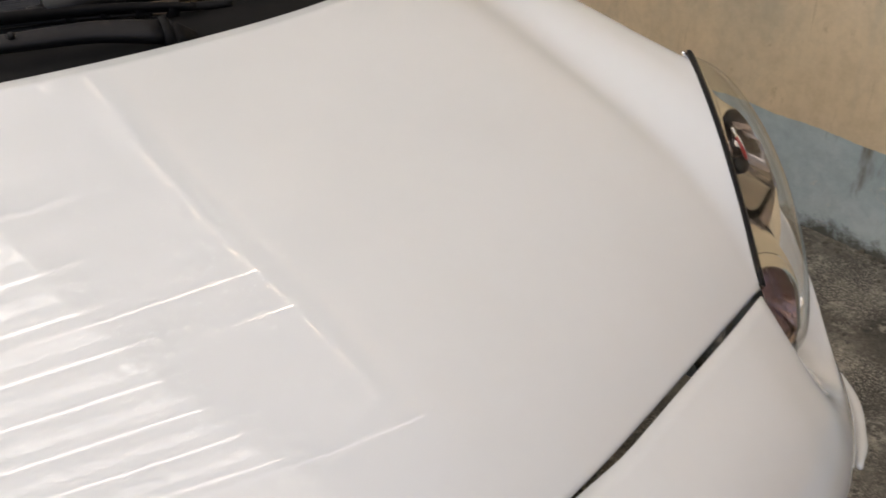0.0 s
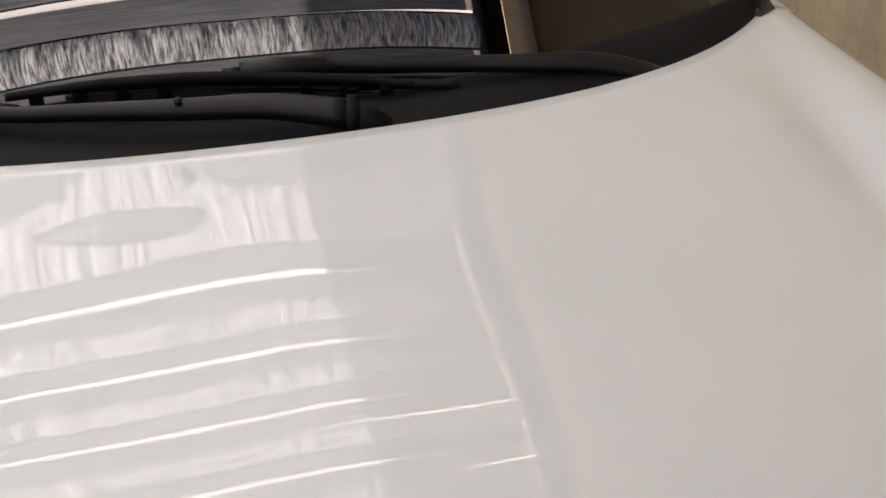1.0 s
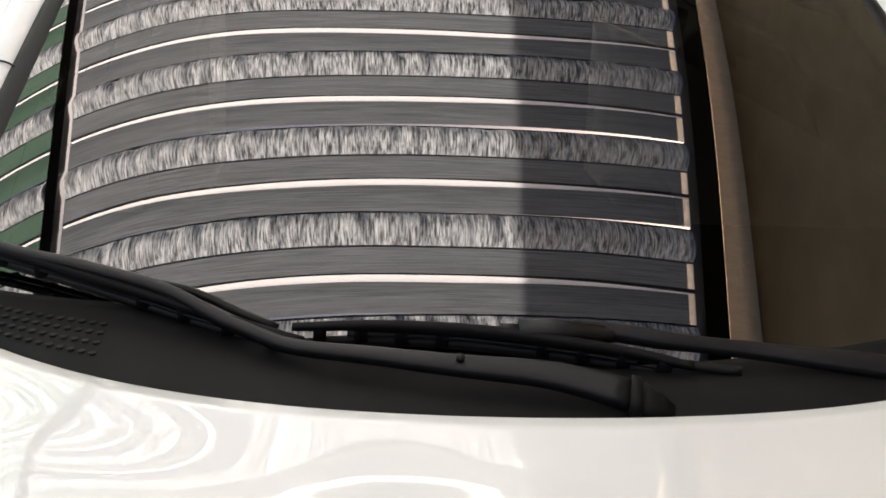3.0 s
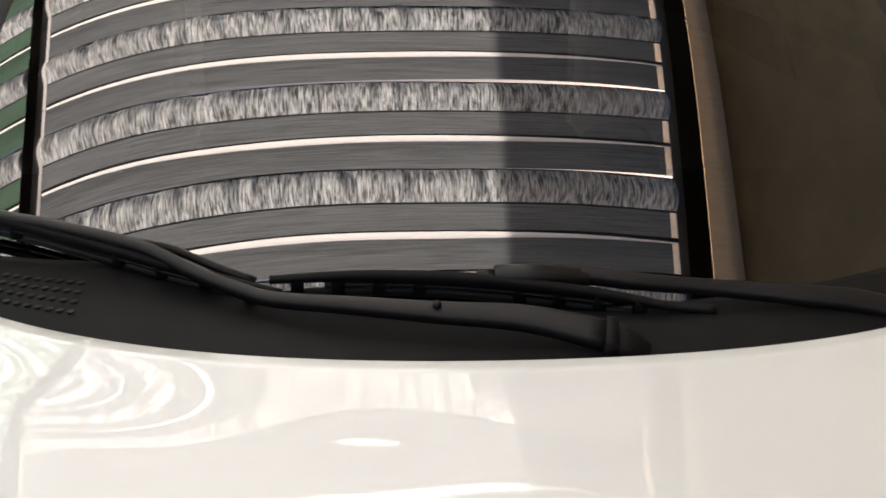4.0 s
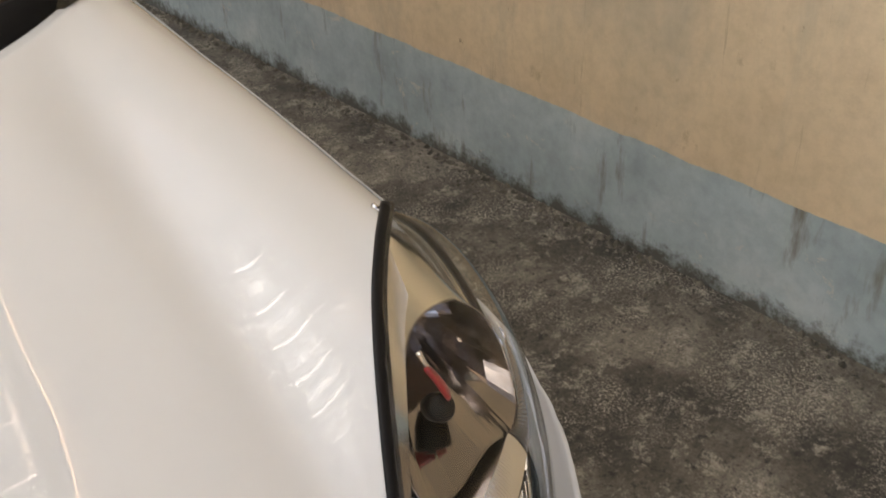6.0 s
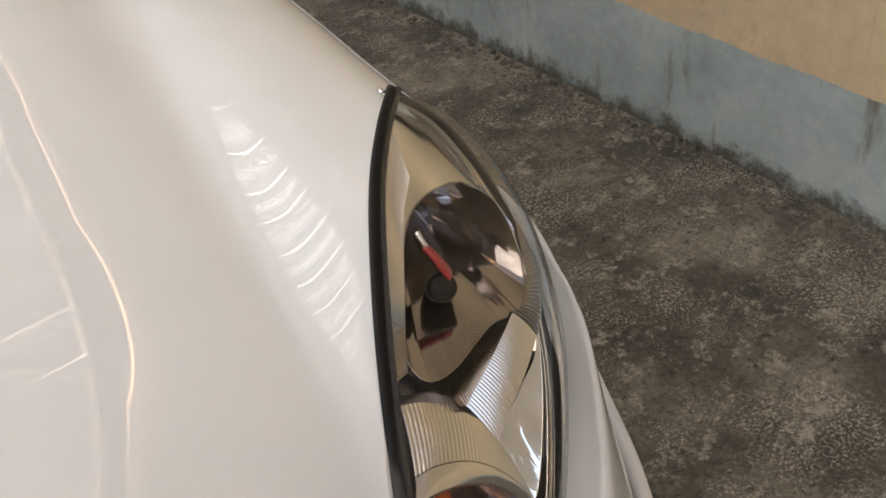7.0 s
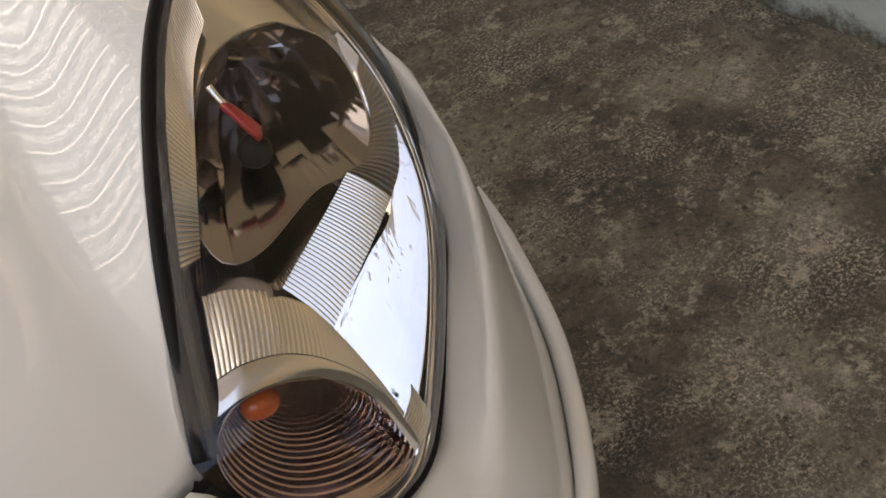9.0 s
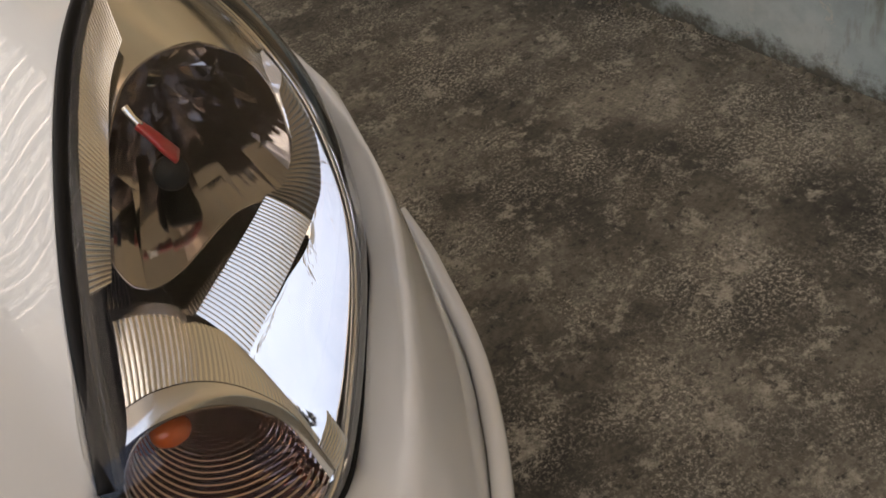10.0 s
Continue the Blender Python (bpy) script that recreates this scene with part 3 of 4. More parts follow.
# roof, sides and tail close the body
def body_rest():
    top = np.array([[glass_point(x, 0.95) * (1, 1, 1) + np.array([0, d, h]) for x in xs] for d, h in ((0.0, 0.004), (0.15, 0.035), (0.6, 0.07), (1.2, 0.06), (1.75, 0.0), (1.95, -0.15), (2.15, -0.5), (2.2, -0.9), (2.1, -1.15))])
    solid(part("car_roof", grid(top), PAINT, car), 0.003)
    for s in (1, -1):
        rows = []
        for y in np.linspace(1.42, 4.2, 14):
            k = 1 - 0.10 * max(0, (y - 3.4) / 0.8)
            rows.append([(0.84 * k, y, 1.02), (0.872 * k, y, 0.93), (0.884 * k, y, 0.7), (0.888 * k, y, 0.30)])
        solid(part("door_panel", flip(grid(np.array(rows)), s), PAINT, car), 0.003)
        edge_ = lambda d, h: tuple(glass_point(CORNER, 0.95) + np.array([0.004, d, h - 0.01]))
        up = [[(0.84, 1.46, 1.02), (0.825, 1.52, 1.075)], [(0.84, 1.75, 1.02), tuple(glass_point(CORNER, 0.5) + np.array([0.09, 0.11, -0.09]))],
              [(0.84, 2.2, 1.02), edge_(0.02, 0.0)], [(0.84, 2.7, 1.02), edge_(0.6, 0.07)], [(0.84, 3.3, 1.02), edge_(1.2, 0.06)],
              [(0.83, 3.8, 1.02), edge_(1.75, 0.0)], [(0.80, 4.05, 1.02), edge_(1.95, -0.15)], [(0.762, 4.2, 1.02), edge_(2.14, -0.48)]]
        solid(part("side_window", flip(grid(np.array(up)), s), GLASS, car), 0.004)


body_rest()


def bumper():
    half_top = [(0, 0.146, 0.839), (0.15, 0.165, 0.837), (0.30, 0.203, 0.831), (0.42, 0.234, 0.823), (0.522, 0.264, 0.813),
                (0.565, 0.238, 0.735), (0.618, 0.248, 0.676), (0.690, 0.293, 0.655), (0.819, 0.437, 0.683), (0.868, 0.532, 0.742), (0.874, 0.592, 0.81)]
    chains = [half_top,
              [(0, 0.08, 0.800), (0.15, 0.092, 0.80), (0.30, 0.125, 0.79), (0.42, 0.152, 0.775), (0.520, 0.180, 0.745), (0.580, 0.192, 0.690), (0.632, 0.208, 0.660), (0.697, 0.255, 0.652), (0.805, 0.375, 0.692), (0.868, 0.480, 0.738), (0.882, 0.56, 0.79)],
              [(0, 0.035, 0.75), (0.15, 0.045, 0.748), (0.30, 0.075, 0.74), (0.42, 0.102, 0.725), (0.520, 0.130, 0.70), (0.585, 0.152, 0.670), (0.645, 0.186, 0.650), (0.710, 0.240, 0.646), (0.795, 0.338, 0.684), (0.862, 0.440, 0.725), (0.890, 0.54, 0.76)],
              [(0, 0.0, 0.65), (0.15, 0.008, 0.648), (0.30, 0.03, 0.64), (0.43, 0.06, 0.63), (0.530, 0.095, 0.61), (0.600, 0.125, 0.590), (0.675, 0.165, 0.570), (0.762, 0.232, 0.556), (0.862, 0.375, 0.540), (0.900, 0.478, 0.58), (0.904, 0.525, 0.63)],
              [(0, 0.01, 0.48), (0.15, 0.018, 0.48), (0.30, 0.04, 0.48), (0.43, 0.07, 0.47), (0.530, 0.105, 0.46), (0.600, 0.135, 0.45), (0.675, 0.175, 0.44), (0.762, 0.242, 0.43), (0.862, 0.385, 0.42), (0.900, 0.48, 0.42), (0.905, 0.52, 0.42)],
              [(0, 0.05, 0.22), (0.15, 0.058, 0.22), (0.30, 0.08, 0.22), (0.43, 0.11, 0.22), (0.530, 0.145, 0.22), (0.600, 0.175, 0.22), (0.675, 0.215, 0.22), (0.762, 0.28, 0.22), (0.862, 0.41, 0.22), (0.900, 0.49, 0.22), (0.905, 0.53, 0.22)]]
    n = 64
    rows = []
    for c in chains:
        c = np.array(c)
        k = np.linspace(0, len(c) - 1, n)
        rows.append(np.stack([np.interp(k, np.arange(len(c)), c[:, i]) for i in range(3)], -1))
    rows = np.array(rows)
    for _ in range(3):
        q = rows.copy()
        rows[1:, 1:-1] = 0.25 * q[1:, :-2] + 0.5 * q[1:, 1:-1] + 0.25 * q[1:, 2:]
    dense = np.stack([spline(rows[:, j], 40) for j in range(n)], 1)
    full_ = np.concatenate([dense[:, :0:-1] * (-1, 1, 1), dense], axis=1)
    solid(part("bumper", grid(full_), PAINT, car, "white painted front bumper"), 0.004, 1.0)

    for s in (1, -1):
        line = spline([(0.60, 0.119, 0.590), (0.675, 0.158, 0.570), (0.766, 0.226, 0.556), (0.868, 0.370, 0.541), (0.906, 0.474, 0.580), (0.910, 0.520, 0.630)], 40)
        part("bumper_strip", flip(tube(line, np.interp(np.linspace(0, 1, 40), [0, 0.1, 0.9, 1], [0.004, 0.010, 0.010, 0.005]), 10), s), PAINT, car, "slim white protector strip")


bumper()


# ---- headlight ----
OUTER = [(0.757, 0.593, 0.969), (0.820, 0.606, 0.903), (0.859, 0.590, 0.825), (0.866, 0.538, 0.748), (0.819, 0.443, 0.687), (0.690, 0.298, 0.659), (0.620, 0.252, 0.680)]
INSIDE = [(0.757, 0.593, 0.969), (0.710, 0.541, 0.967), (0.664, 0.485, 0.956), (0.619, 0.422, 0.929), (0.573, 0.351, 0.884), (0.529, 0.273, 0.817), (0.570, 0.244, 0.737), (0.620, 0.252, 0.680)]
NORMAL = np.array([0.60, -0.48, 0.64])


def headlight(side):
    holder = new("headlight")
    holder.parent = car
    holder["label"] = "clear glass headlamp with chromed reflectors"
    n, m = 44, 26
    a_, b_ = spline(INSIDE, n), spline(OUTER, n)
    v = np.linspace(0, 1, m)
    p = a_[:, None] * (1 - v[None, :, None]) + b_[:, None] * v[None, :, None]
    width = np.linalg.norm(a_ - b_, axis=1)
    lens_p = p + (width * 0.20)[:, None, None] * (4 * v * (1 - v))[None, :, None] ** 0.8 * NORMAL
    lens = part("lens", flip(grid(lens_p[:, ::-1]), side), LENS, holder, "clear curved headlamp lens")
    lens.visible_shadow = False
    deep = p - (np.clip(width * 1.2, 0, 0.13))[:, None, None] * (1 - (2 * v - 1) ** 4)[None, :, None] * NORMAL
    part("housing", flip(grid(deep), side), CHROME, holder, "chromed inner housing")
    seal = spline(INSIDE[:6], 70)
    away = np.array([0.0045, 0.001, -0.0015])
    part("seal", flip(tube(seal + NORMAL * 0.001 + away, 0.0065, 10, 0.7, NORMAL), side), RUBBER, holder, "black rubber seal")
    fine = spline(INSIDE[:6], 480)
    for shift, thick in ((2.9, 0.0030), (1.9, 0.0018)):
        ridged = tube(fine + NORMAL * (0.0005 + 0.0022 * (shift < 2)) + away * shift, thick + 0.0007 * (np.arange(480) % 4 < 2), 6, 0.8, NORMAL)
        part("seal_bead", flip(ridged, side), GLOSSY, holder, "fine ribbed bead inside the seal")
    rim = spline(OUTER, 60)
    part("rim", flip(tube(rim + NORMAL * 0.001, 0.0038, 8, 1.0, NORMAL), side), RUBBER, holder, "thin dark lens edge")
    part("inner_rim", flip(tube(rim - np.array([0.008, -0.002, -0.003]), 0.003, 8, 1.0, NORMAL), side), SATIN, holder, "bright line inside the lens edge")

    def upturn(ob, amount, toward_):
        """Blend the shading normals of a pressed reflector towards one optical direction."""
        aim_ = np.array((toward_[0] * side, toward_[1], toward_[2]))
        own = np.zeros((len(ob.data.vertices), 3), np.float32)
        ob.data.vertices.foreach_get("normal", own.ravel())
        facing = np.sign(own @ aim_ + 1e-9)[:, None]
        bent = own * (1 - amount) + facing * aim_ * amount
        ob.data.normals_split_custom_set_from_vertices([tuple(map(float, q / np.linalg.norm(q))) for q in bent])

    def patch(name, one, two, mat, label, arch=0.0, ribs=0, depth=0.0011, n=160, m=14, along=False):
        """A surface between two curves; ribs run from one to the other, or along them."""
        q0, q1 = spline(one, n), spline(two, n)
        k = np.linspace(0, 1, m)
        q = q0[:, None] * (1 - k[None, :, None]) + q1[:, None] * k[None, :, None]
        q = q + arch * (4 * k * (1 - k))[None, :, None] * NORMAL
        if ribs:
            wave = np.abs(np.sin(np.pi * ribs * (k[None, :] if along else np.linspace(0, 1, n)[:, None])))
            q = q + depth * (wave * np.ones((n, m)))[..., None] * NORMAL
        return part(name, flip(grid(q), side), mat, holder, label)

    def bowl(name, ring, apex, mat, label, rings, facets, flat_, steps=0.0):
        c = np.array(apex)
        per = 4 if flat_ else 1
        cols = facets * per
        r_ = spline(ring + ring[:1], cols + 1)[:-1]
        mid = r_.mean(0)
        # the wall of the bowl is flat within each facet, its rim is not
        j_ = np.arange(cols)
        lo, frac = (j_ // per) * per, (j_ % per / per)[:, None]
        chord = r_[lo] * (1 - frac) + r_[(lo + per) % cols] * frac
        q = []
        for i, k in enumerate(np.linspace(0.10, 1, rings)):
            swell = 1 + (0.02 * (-1.0) ** (j_ // per + i) if flat_ and k < 1 else 0.0) * np.ones(cols)
            q.append(mid + ((chord if k < 1 else r_) - mid) * (k * swell)[:, None] + (c - mid) * (1 - k**2.4) - (steps * (i % 2)) * (c - mid))
        ob = part(name, flip(grid(np.array(q), close=True), side), mat, holder, label, smooth=False)
        edge_ = tube(np.vstack([r_, r_[:1]]), 0.0009, 6, 1.0, NORMAL, caps=False)
        part("bowl_edge", flip(edge_, side), DIM_CHROME, holder)
        return ob

    ring1 = [(0.762, 0.498, 0.912), (0.727, 0.489, 0.924), (0.693, 0.474, 0.924), (0.664, 0.448, 0.912), (0.638, 0.419, 0.895), (0.617, 0.390, 0.876), (0.619, 0.365, 0.856),
             (0.647, 0.365, 0.849), (0.705, 0.389, 0.847), (0.748, 0.404, 0.827), (0.778, 0.433, 0.831), (0.796, 0.470, 0.855), (0.791, 0.492, 0.884)]
    bowl("main_reflector", ring1, (0.738, 0.548, 0.872), DIM_CHROME, "faceted chromed main reflector bowl, dark reflections in its colour", 7, 16, True)
    ring2 = [(0.629, 0.298, 0.786), (0.604, 0.301, 0.802), (0.581, 0.302, 0.809), (0.560, 0.299, 0.807), (0.543, 0.288, 0.791), (0.545, 0.272, 0.765),
             (0.565, 0.262, 0.730), (0.600, 0.262, 0.700), (0.640, 0.268, 0.685), (0.664, 0.278, 0.690), (0.666, 0.286, 0.715), (0.650, 0.290, 0.755)]
    bowl("signal_reflector", ring2, (0.628, 0.362, 0.748), SIGNAL, "signal reflector bowl with fine concentric steps", 60, 64, False, 0.019)
    fold = [(0.640, 0.341, 0.833), (0.663, 0.353, 0.836), (0.685, 0.365, 0.838), (0.711, 0.381, 0.839), (0.734, 0.397, 0.839)]
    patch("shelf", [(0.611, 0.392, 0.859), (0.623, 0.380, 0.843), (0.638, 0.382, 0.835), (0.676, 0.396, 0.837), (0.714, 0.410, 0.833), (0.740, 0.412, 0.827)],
          [(0.595, 0.364, 0.856), (0.617, 0.358, 0.850), (0.631, 0.349, 0.842), (0.640, 0.341, 0.833), (0.685, 0.365, 0.838), (0.734, 0.396, 0.839)], DIM_CHROME, "fluted chrome shelf under the main bowl, dark reflection in its colour", 0.0, 58, 0.0008, 580, 6)
    far = [(0.657, 0.327, 0.788), (0.682, 0.343, 0.791), (0.709, 0.360, 0.793), (0.737, 0.380, 0.793), (0.763, 0.401, 0.791)]
    panel = patch("fluted_panel", fold, far, SATIN, "bright fluted chrome panel", 0.002, 34, 0.0010, 400, 8)
    upturn(panel, 0.6, (-0.30, -0.66, 0.69))
    patch("fluted_wing", [(0.734, 0.397, 0.839), (0.752, 0.405, 0.833), (0.782, 0.436, 0.836), (0.800, 0.470, 0.858)], [(0.763, 0.401, 0.791), (0.790, 0.425, 0.795), (0.818, 0.468, 0.812), (0.822, 0.505, 0.850)], DIM_CHROME, "fluted chrome wing beside the main bowl, dark reflection in its colour", 0.003, 24, 0.0009, 260, 10)
    top_c = [(0.597, 0.372, 0.850), (0.619, 0.365, 0.844), (0.642, 0.346, 0.828), (0.655, 0.321, 0.795), (0.663, 0.302, 0.756), (0.671, 0.288, 0.704)]
    dome_b = [(0.558, 0.300, 0.812), (0.577, 0.301, 0.812), (0.604, 0.300, 0.804), (0.630, 0.296, 0.786), (0.652, 0.288, 0.751), (0.662, 0.276, 0.688)]
    part_way = lambda k: [tuple(np.array(a) * (1 - k) + np.array(q) * k + 0.032 * k * (1 - k) * NORMAL) for a, q in zip(top_c, dome_b)]
    patch("signal_hood", top_c, part_way(0.76), SATIN, "fluted satin hood over the signal bowl", 0.002, 52, 0.00032, 620, 12)
    patch("signal_rim", part_way(0.77), dome_b, SATIN, "smooth satin rim round the signal bowl", 0.0015, 0, 0.0, 90, 6)
    # smooth bezel: round the top of the main bowl, and down the outer side
    top_in = [(0.640, 0.421, 0.893), (0.664, 0.448, 0.912), (0.693, 0.474, 0.924), (0.727, 0.489, 0.924), (0.762, 0.498, 0.912), (0.791, 0.492, 0.884), (0.800, 0.472, 0.856)]
    top_out = [INSIDE[3], INSIDE[2], INSIDE[1], INSIDE[0], (0.792, 0.602, 0.936), OUTER[1], OUTER[2]]
    patch("bezel", [tuple(np.array(q) - NORMAL * 0.012) for q in top_out], top_in, SATIN, "smooth satin bezel round the main bowl", -0.004)
    patch("bezel_flutes", [tuple(np.array(q) - NORMAL * 0.005 + np.array([0.019, 0, 0])) for q in INSIDE[1:5]], [(0.712, 0.500, 0.940), (0.682, 0.468, 0.931), (0.648, 0.424, 0.905), (0.606, 0.368, 0.868)], SATIN, "fine fluted strip along the seal", 0.0, 60, 0.0007, 600, 6)
    side_in = [(0.800, 0.472, 0.856), (0.763, 0.401, 0.791), (0.709, 0.360, 0.790), (0.657, 0.327, 0.786), (0.663, 0.302, 0.754), (0.671, 0.288, 0.704), (0.664, 0.276, 0.684)]
    side_out = [OUTER[2], (0.866, 0.565, 0.785), OUTER[3], (0.847, 0.492, 0.715), OUTER[4], (0.757, 0.371, 0.668), OUTER[5]]
    outer = patch("outer_bezel", [tuple(np.array(q) - NORMAL * 0.004) for q in side_out], side_in, BEZEL, "bright chrome outer bezel", -0.034)
    upturn(outer, 0.90, (-0.15, -0.78, 0.60))
    patch("latch_plate", [(0.684, 0.296, 0.728), (0.692, 0.297, 0.684)], [(0.664, 0.281, 0.722), (0.668, 0.277, 0.690)], SATIN, "small fluted corner plate", 0.004, 9, 0.001, 80, 8)
    # lamps inside the bowls
    hole, back = np.array((0.685, 0.424, 0.877)), np.array((0.225, 0.785, -0.576))
    part("bulb_cap", flip(tube([hole, hole + back * 0.003, hole + back * 0.020, hole + back * 0.034], [0.0105, 0.0125, 0.0125, 0.009], 24, 1.0, NORMAL), side), RUBBER, holder, "black bulb shield")
    part("bulb_arm", flip(bar(spline([(0.682, 0.441, 0.913), (0.687, 0.435, 0.903), (0.691, 0.430, 0.893), (0.695, 0.428, 0.884)], 10), [0.008, 0.010, 0.013, 0.014], [0.004], NORMAL), side), REDCAP, holder, "red painted lamp holder")
    part("bulb_stem", flip(tube(spline([(0.680, 0.448, 0.925), (0.681, 0.444, 0.918), (0.683, 0.440, 0.911)], 8), 0.0028, 8), side), SATIN, holder, "bright stem of the lamp holder")
    part("signal_bulb", flip(tube(spline([(0.576, 0.312, 0.790), (0.588, 0.318, 0.780), (0.600, 0.324, 0.770)], 10), [0.003, 0.0075, 0.0095, 0.0105, 0.011, 0.011, 0.0105, 0.0095, 0.007, 0.002], 16), side), BULB, holder, "amber signal bulb")


for s in (1, -1):
    headlight(s)


# ---- wipers ----
def wiper(label, arm, width, height, blade, depth):
    ob = new("wiper")
    ob.parent = car
    ob["label"] = label
    part("arm", bar(spline(arm, 44), width, height), ARM, ob, "satin black pressed arm")
    q = spline(blade, 60)
    ends = [0.3, 0.75, 1.0, 0.75, 0.3]
    part("blade", tube(q + np.array([0, 0.006, -0.4 * depth]), np.interp(np.linspace(0, 1, 60), [0, 0.1, 0.9, 1], [0.002, 0.004, 0.004, 0.002]), 6, 1.6), RUBBER, ob, "thin black rubber blade")
    part("blade_frame", bar(q + np.array([0, -0.002, 0.45 * depth]), [0.007 + 0.006 * k for k in ends], [0.010 * k + 0.003 for k in ends]), BLACK, ob, "black steel blade frame")
    for k in (4, 10, 16, 22, 37, 43, 49, 55):
        part("claw", bar([q[k] + np.array([-0.007, 0.002, 0]), q[k] + np.array([0, 0.002, 0]), q[k] + np.array([0.007, 0.002, 0])], [0.011], [depth * 0.95]), BLACK, ob)
    part("blade_spine", bar(q[8:52] + np.array([0, 0, 0.05 * depth]), [0.008], [0.004]), RUBBER, ob)
    return ob


first = wiper("black wiper arm bent along the windscreen",
              [(0.078, 0.897, 1.058), (0.000, 0.928, 1.064), (-0.092, 0.945, 1.065), (-0.180, 0.966, 1.065), (-0.258, 0.985, 1.064), (-0.287, 0.998, 1.066), (-0.347, 1.030, 1.077), (-0.410, 1.066, 1.094), (-0.514, 1.106, 1.106), (-0.582, 1.132, 1.110), (-0.70, 1.18, 1.122)],
              [0.036, 0.031, 0.025, 0.020, 0.016, 0.014, 0.014, 0.014, 0.013, 0.012, 0.011], [0.016, 0.014, 0.013, 0.012, 0.012, 0.012, 0.012, 0.012, 0.011, 0.010, 0.009],
              [(-0.255, 1.008, 1.052), (-0.300, 1.022, 1.058), (-0.372, 1.048, 1.068), (-0.440, 1.076, 1.078), (-0.580, 1.132, 1.096), (-0.74, 1.192, 1.112)], 0.022)
part("pivot_cap", merge(bar([(0.076, 0.897, 1.056), (0.080, 0.896, 1.056), (0.086, 0.895, 1.056)], [0.046], [0.026]), bar([(0.086, 0.895, 1.053), (0.10, 0.893, 1.047), (0.118, 0.890, 1.038)], [0.042, 0.036, 0.026], [0.022, 0.016])), BLACK, first, "square plastic pivot cap")
part("screw", tube([(-0.092, 0.943, 1.071), (-0.092, 0.942, 1.0765)], 0.0045, 10, 1.0, (1, 0, 0)), RUBBER, first)
part("spring_hook", tube(spline([(-0.42, 1.085, 1.092), (-0.38, 1.078, 1.086), (-0.325, 1.056, 1.070), (-0.285, 1.046, 1.058)], 14), 0.005, 6), RUBBER, first)
second = wiper("black wiper lying along the foot of the glass",
               [(-0.012, 1.026, 1.072), (0.040, 1.024, 1.072), (0.084, 1.022, 1.070), (0.142, 1.010, 1.066), (0.236, 1.000, 1.060), (0.313, 0.984, 1.058), (0.385, 0.972, 1.054), (0.440, 0.956, 1.042), (0.490, 0.940, 1.022)],
               [0.014, 0.020, 0.020, 0.018, 0.020, 0.025, 0.030, 0.030, 0.028], [0.012, 0.014, 0.014, 0.012, 0.012, 0.012, 0.013, 0.014, 0.014],
               [(-0.268, 1.024, 1.059), (-0.18, 1.026, 1.061), (-0.085, 1.022, 1.059), (0.010, 1.010, 1.054), (0.106, 0.994, 1.046), (0.166, 0.976, 1.040)], 0.026)
part("connector", bar([(-0.020, 1.022, 1.070), (0.02, 1.021, 1.071), (0.085, 1.018, 1.068)], [0.024, 0.026, 0.018], [0.018, 0.020, 0.014]), ARM, second, "blocky blade connector")
part("connector_slot", bar([(-0.040, 1.022, 1.067), (-0.030, 1.022, 1.067), (-0.020, 1.022, 1.067)], [0.018], [0.016]), RUBBER, second)
part("arm_spring", tube(spline([(0.10, 1.000, 1.052), (0.16, 0.985, 1.048), (0.22, 0.975, 1.045)], 14), 0.006, 8), RUBBER, second)

# ---- door mirror ----
def mirror(side):
    ob = new("door_mirror")
    ob.parent = car
    ob["label"] = "white door mirror with a black base"
    c = np.array((0.915, 1.59, 1.083))
    th, ph = np.linspace(0, 2 * np.pi, 32, endpoint=False), np.linspace(-np.pi / 2, np.pi / 2, 20)
    sgn = lambda q, e_: np.sign(q) * np.abs(q) ** e_
    q = [[c + np.array((0.066 * sgn(math.cos(t), 0.6) * sgn(math.cos(s_), 0.6), 0.055 * sgn(math.sin(t), 0.7) * sgn(math.cos(s_), 0.7), 0.066 * sgn(math.sin(s_), 0.65))) for t in th] for s_ in ph]
    part("mirror_cap", flip(grid(np.array(q), close=True), side), PAINT, ob)
    part("mirror_base", flip(tube(spline([(0.845, 1.575, 1.005), (0.89, 1.582, 1.010), (0.955, 1.59, 1.022)], 12), np.linspace(0.03, 0.02, 12), 10, 0.6), side), BLACK, ob)


for s in (1, -1):
    mirror(s)

# dark cabin behind the glass
cabin = part("dashboard", grid(np.array([[(x, y, z) for x in np.linspace(-0.68, 0.68, 12)] for y, z in ((1.0, 0.98), (1.25, 1.03), (1.5, 1.04), (1.62, 0.98), (1.65, 0.6), (3.8, 0.5), (3.9, 1.2))])), BLACK, car, "black dashboard behind the windscreen")

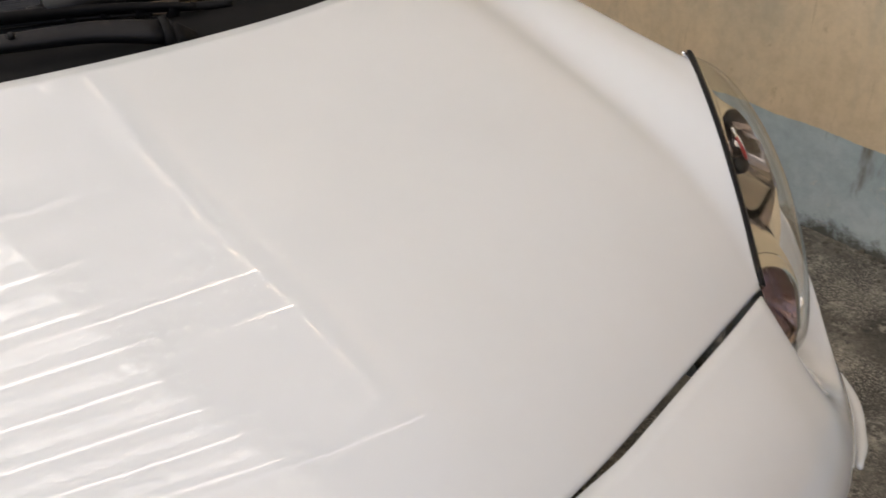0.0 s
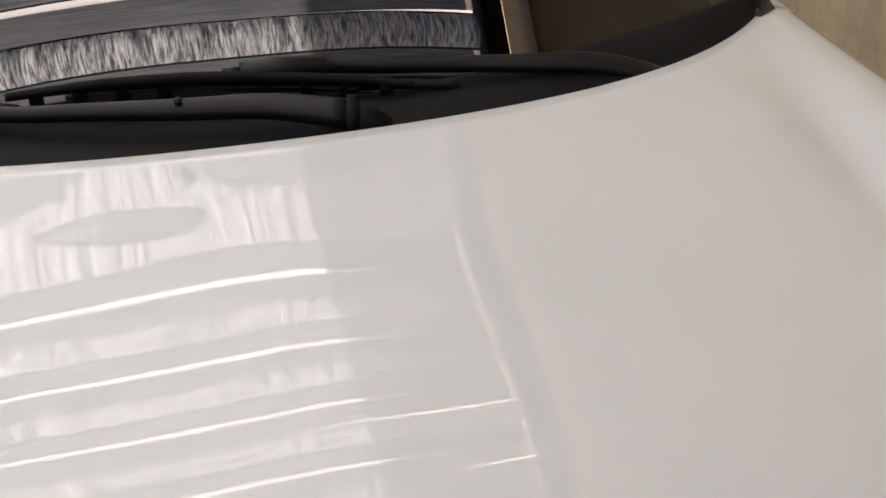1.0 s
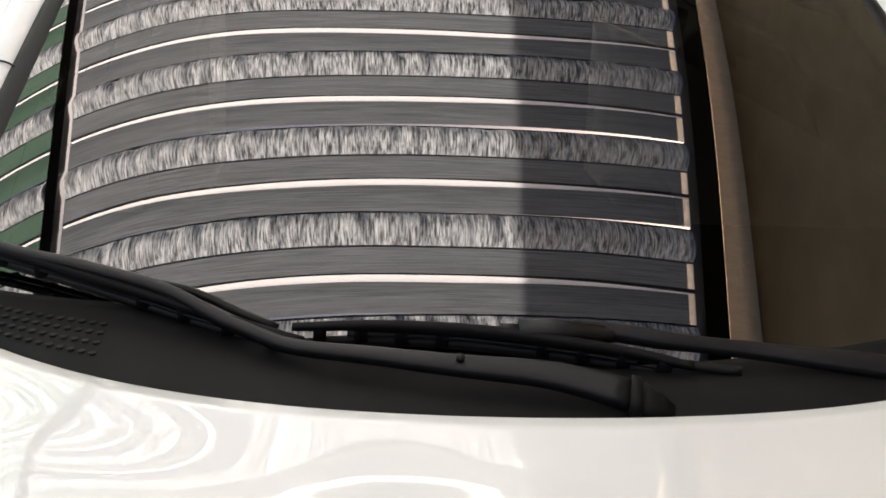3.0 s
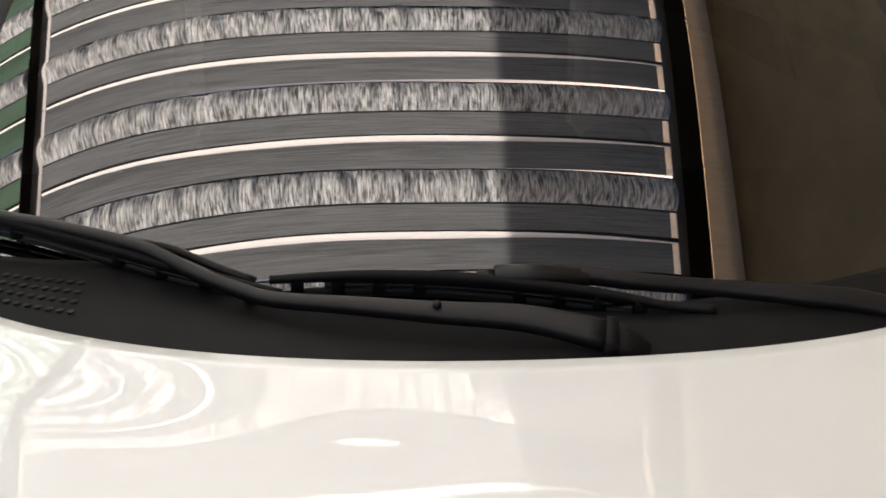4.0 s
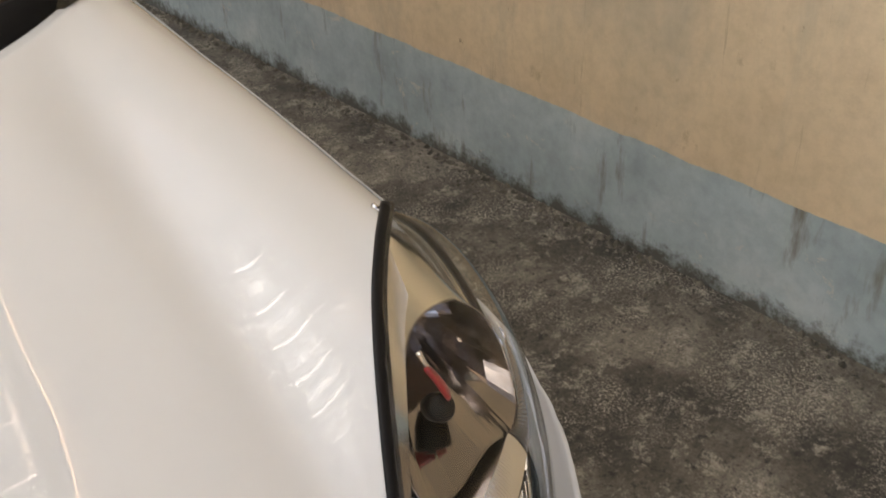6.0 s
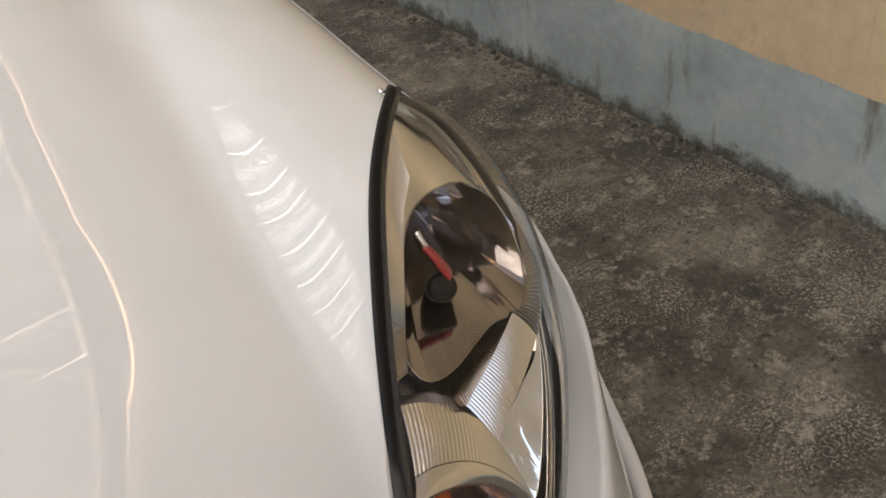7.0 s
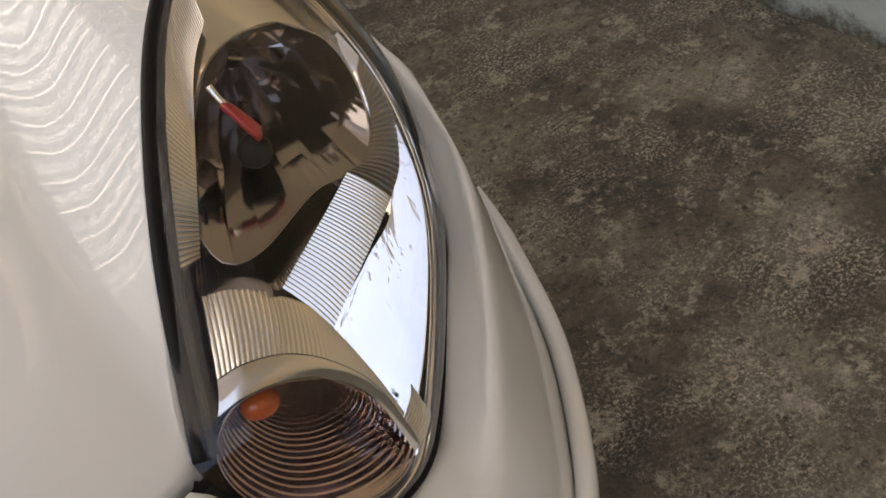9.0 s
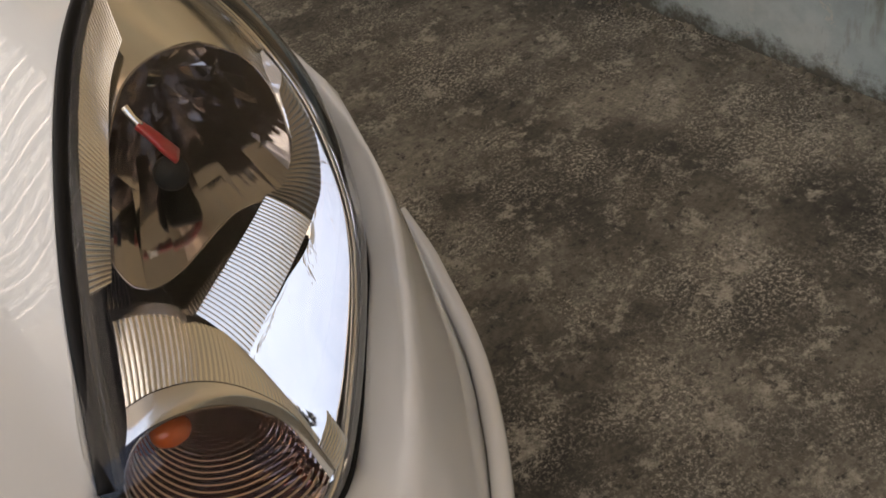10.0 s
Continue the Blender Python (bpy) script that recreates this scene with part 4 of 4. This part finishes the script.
# ---- wheels ----
def wheel(x, y):
    ob = new("wheel")
    ob.parent = car
    sx = 1 if x > 0 else -1
    prof = [(0.19, 0.09), (0.21, 0.098), (0.26, 0.10), (0.288, 0.092), (0.30, 0.07), (0.302, 0.0), (0.30, -0.07), (0.288, -0.092), (0.26, -0.10), (0.21, -0.098), (0.19, -0.09)]
    th = np.linspace(0, 2 * np.pi, 48, endpoint=False)
    part("tyre", grid(np.array([[(x + w_, y + r_ * math.cos(t), 0.302 + r_ * math.sin(t)) for t in th] for r_, w_ in prof]), close=True), RUBBER, ob, "black rubber tyre")
    face_ = [(0.02, 0.06), (0.05, 0.065), (0.07, 0.05), (0.16, 0.055), (0.19, 0.085)]
    part("rim", grid(np.array([[(x + sx * (w_ - 0.012 * (abs(math.sin(2.5 * t)) > 0.6) * (0.06 < r_ < 0.18)), y + r_ * math.cos(t), 0.302 + r_ * math.sin(t)) for t in th] for r_, w_ in face_]), close=True), SATIN, ob, "silver wheel rim")


for x in (0.77, -0.77):
    for y in (WHEEL_Y, 3.35):
        wheel(x, y)

# ---- crumbs of moss and grit along the foot of the wall ----
rng = random.Random(5)
bits = []
for _ in range(1700):
    y = rng.uniform(-1.0, 6.5)
    d = abs(rng.gauss(0, 0.07)) + 0.004
    r = rng.uniform(0.002, 0.010) * (1.5 if d < 0.04 else 0.7)
    x = WX + WK * y - d
    c = np.array((x, y, r * 0.2))
    pts_ = [c + np.array(q) * r * rng.uniform(0.7, 1.3) for q in ((1, 0, 0), (0.3, 0.9, 0), (-0.8, 0.6, 0), (-0.8, -0.6, 0), (0.3, -0.9, 0), (0.1, 0.1, 0.8))]
    bits.append((pts_, [(0, 1, 5), (1, 2, 5), (2, 3, 5), (3, 4, 5), (4, 0, 5), (4, 3, 2, 1, 0)]))
MOSS, nt, b = material("dirt and moss crumbs", 0.9, 0, (0.06, 0.052, 0.035))
nt.links.new(ramp(nt, noise_tex(nt, coords(nt), 20.0), [(0.35, (0.03, 0.028, 0.018)), (0.7, (0.16, 0.145, 0.11))]), b.inputs["Base Color"])
tagged(part("grit", merge(*bits), MOSS, smooth=False), "dark moss crumbs and grit along the wall foot", "grit", kind="stuff")
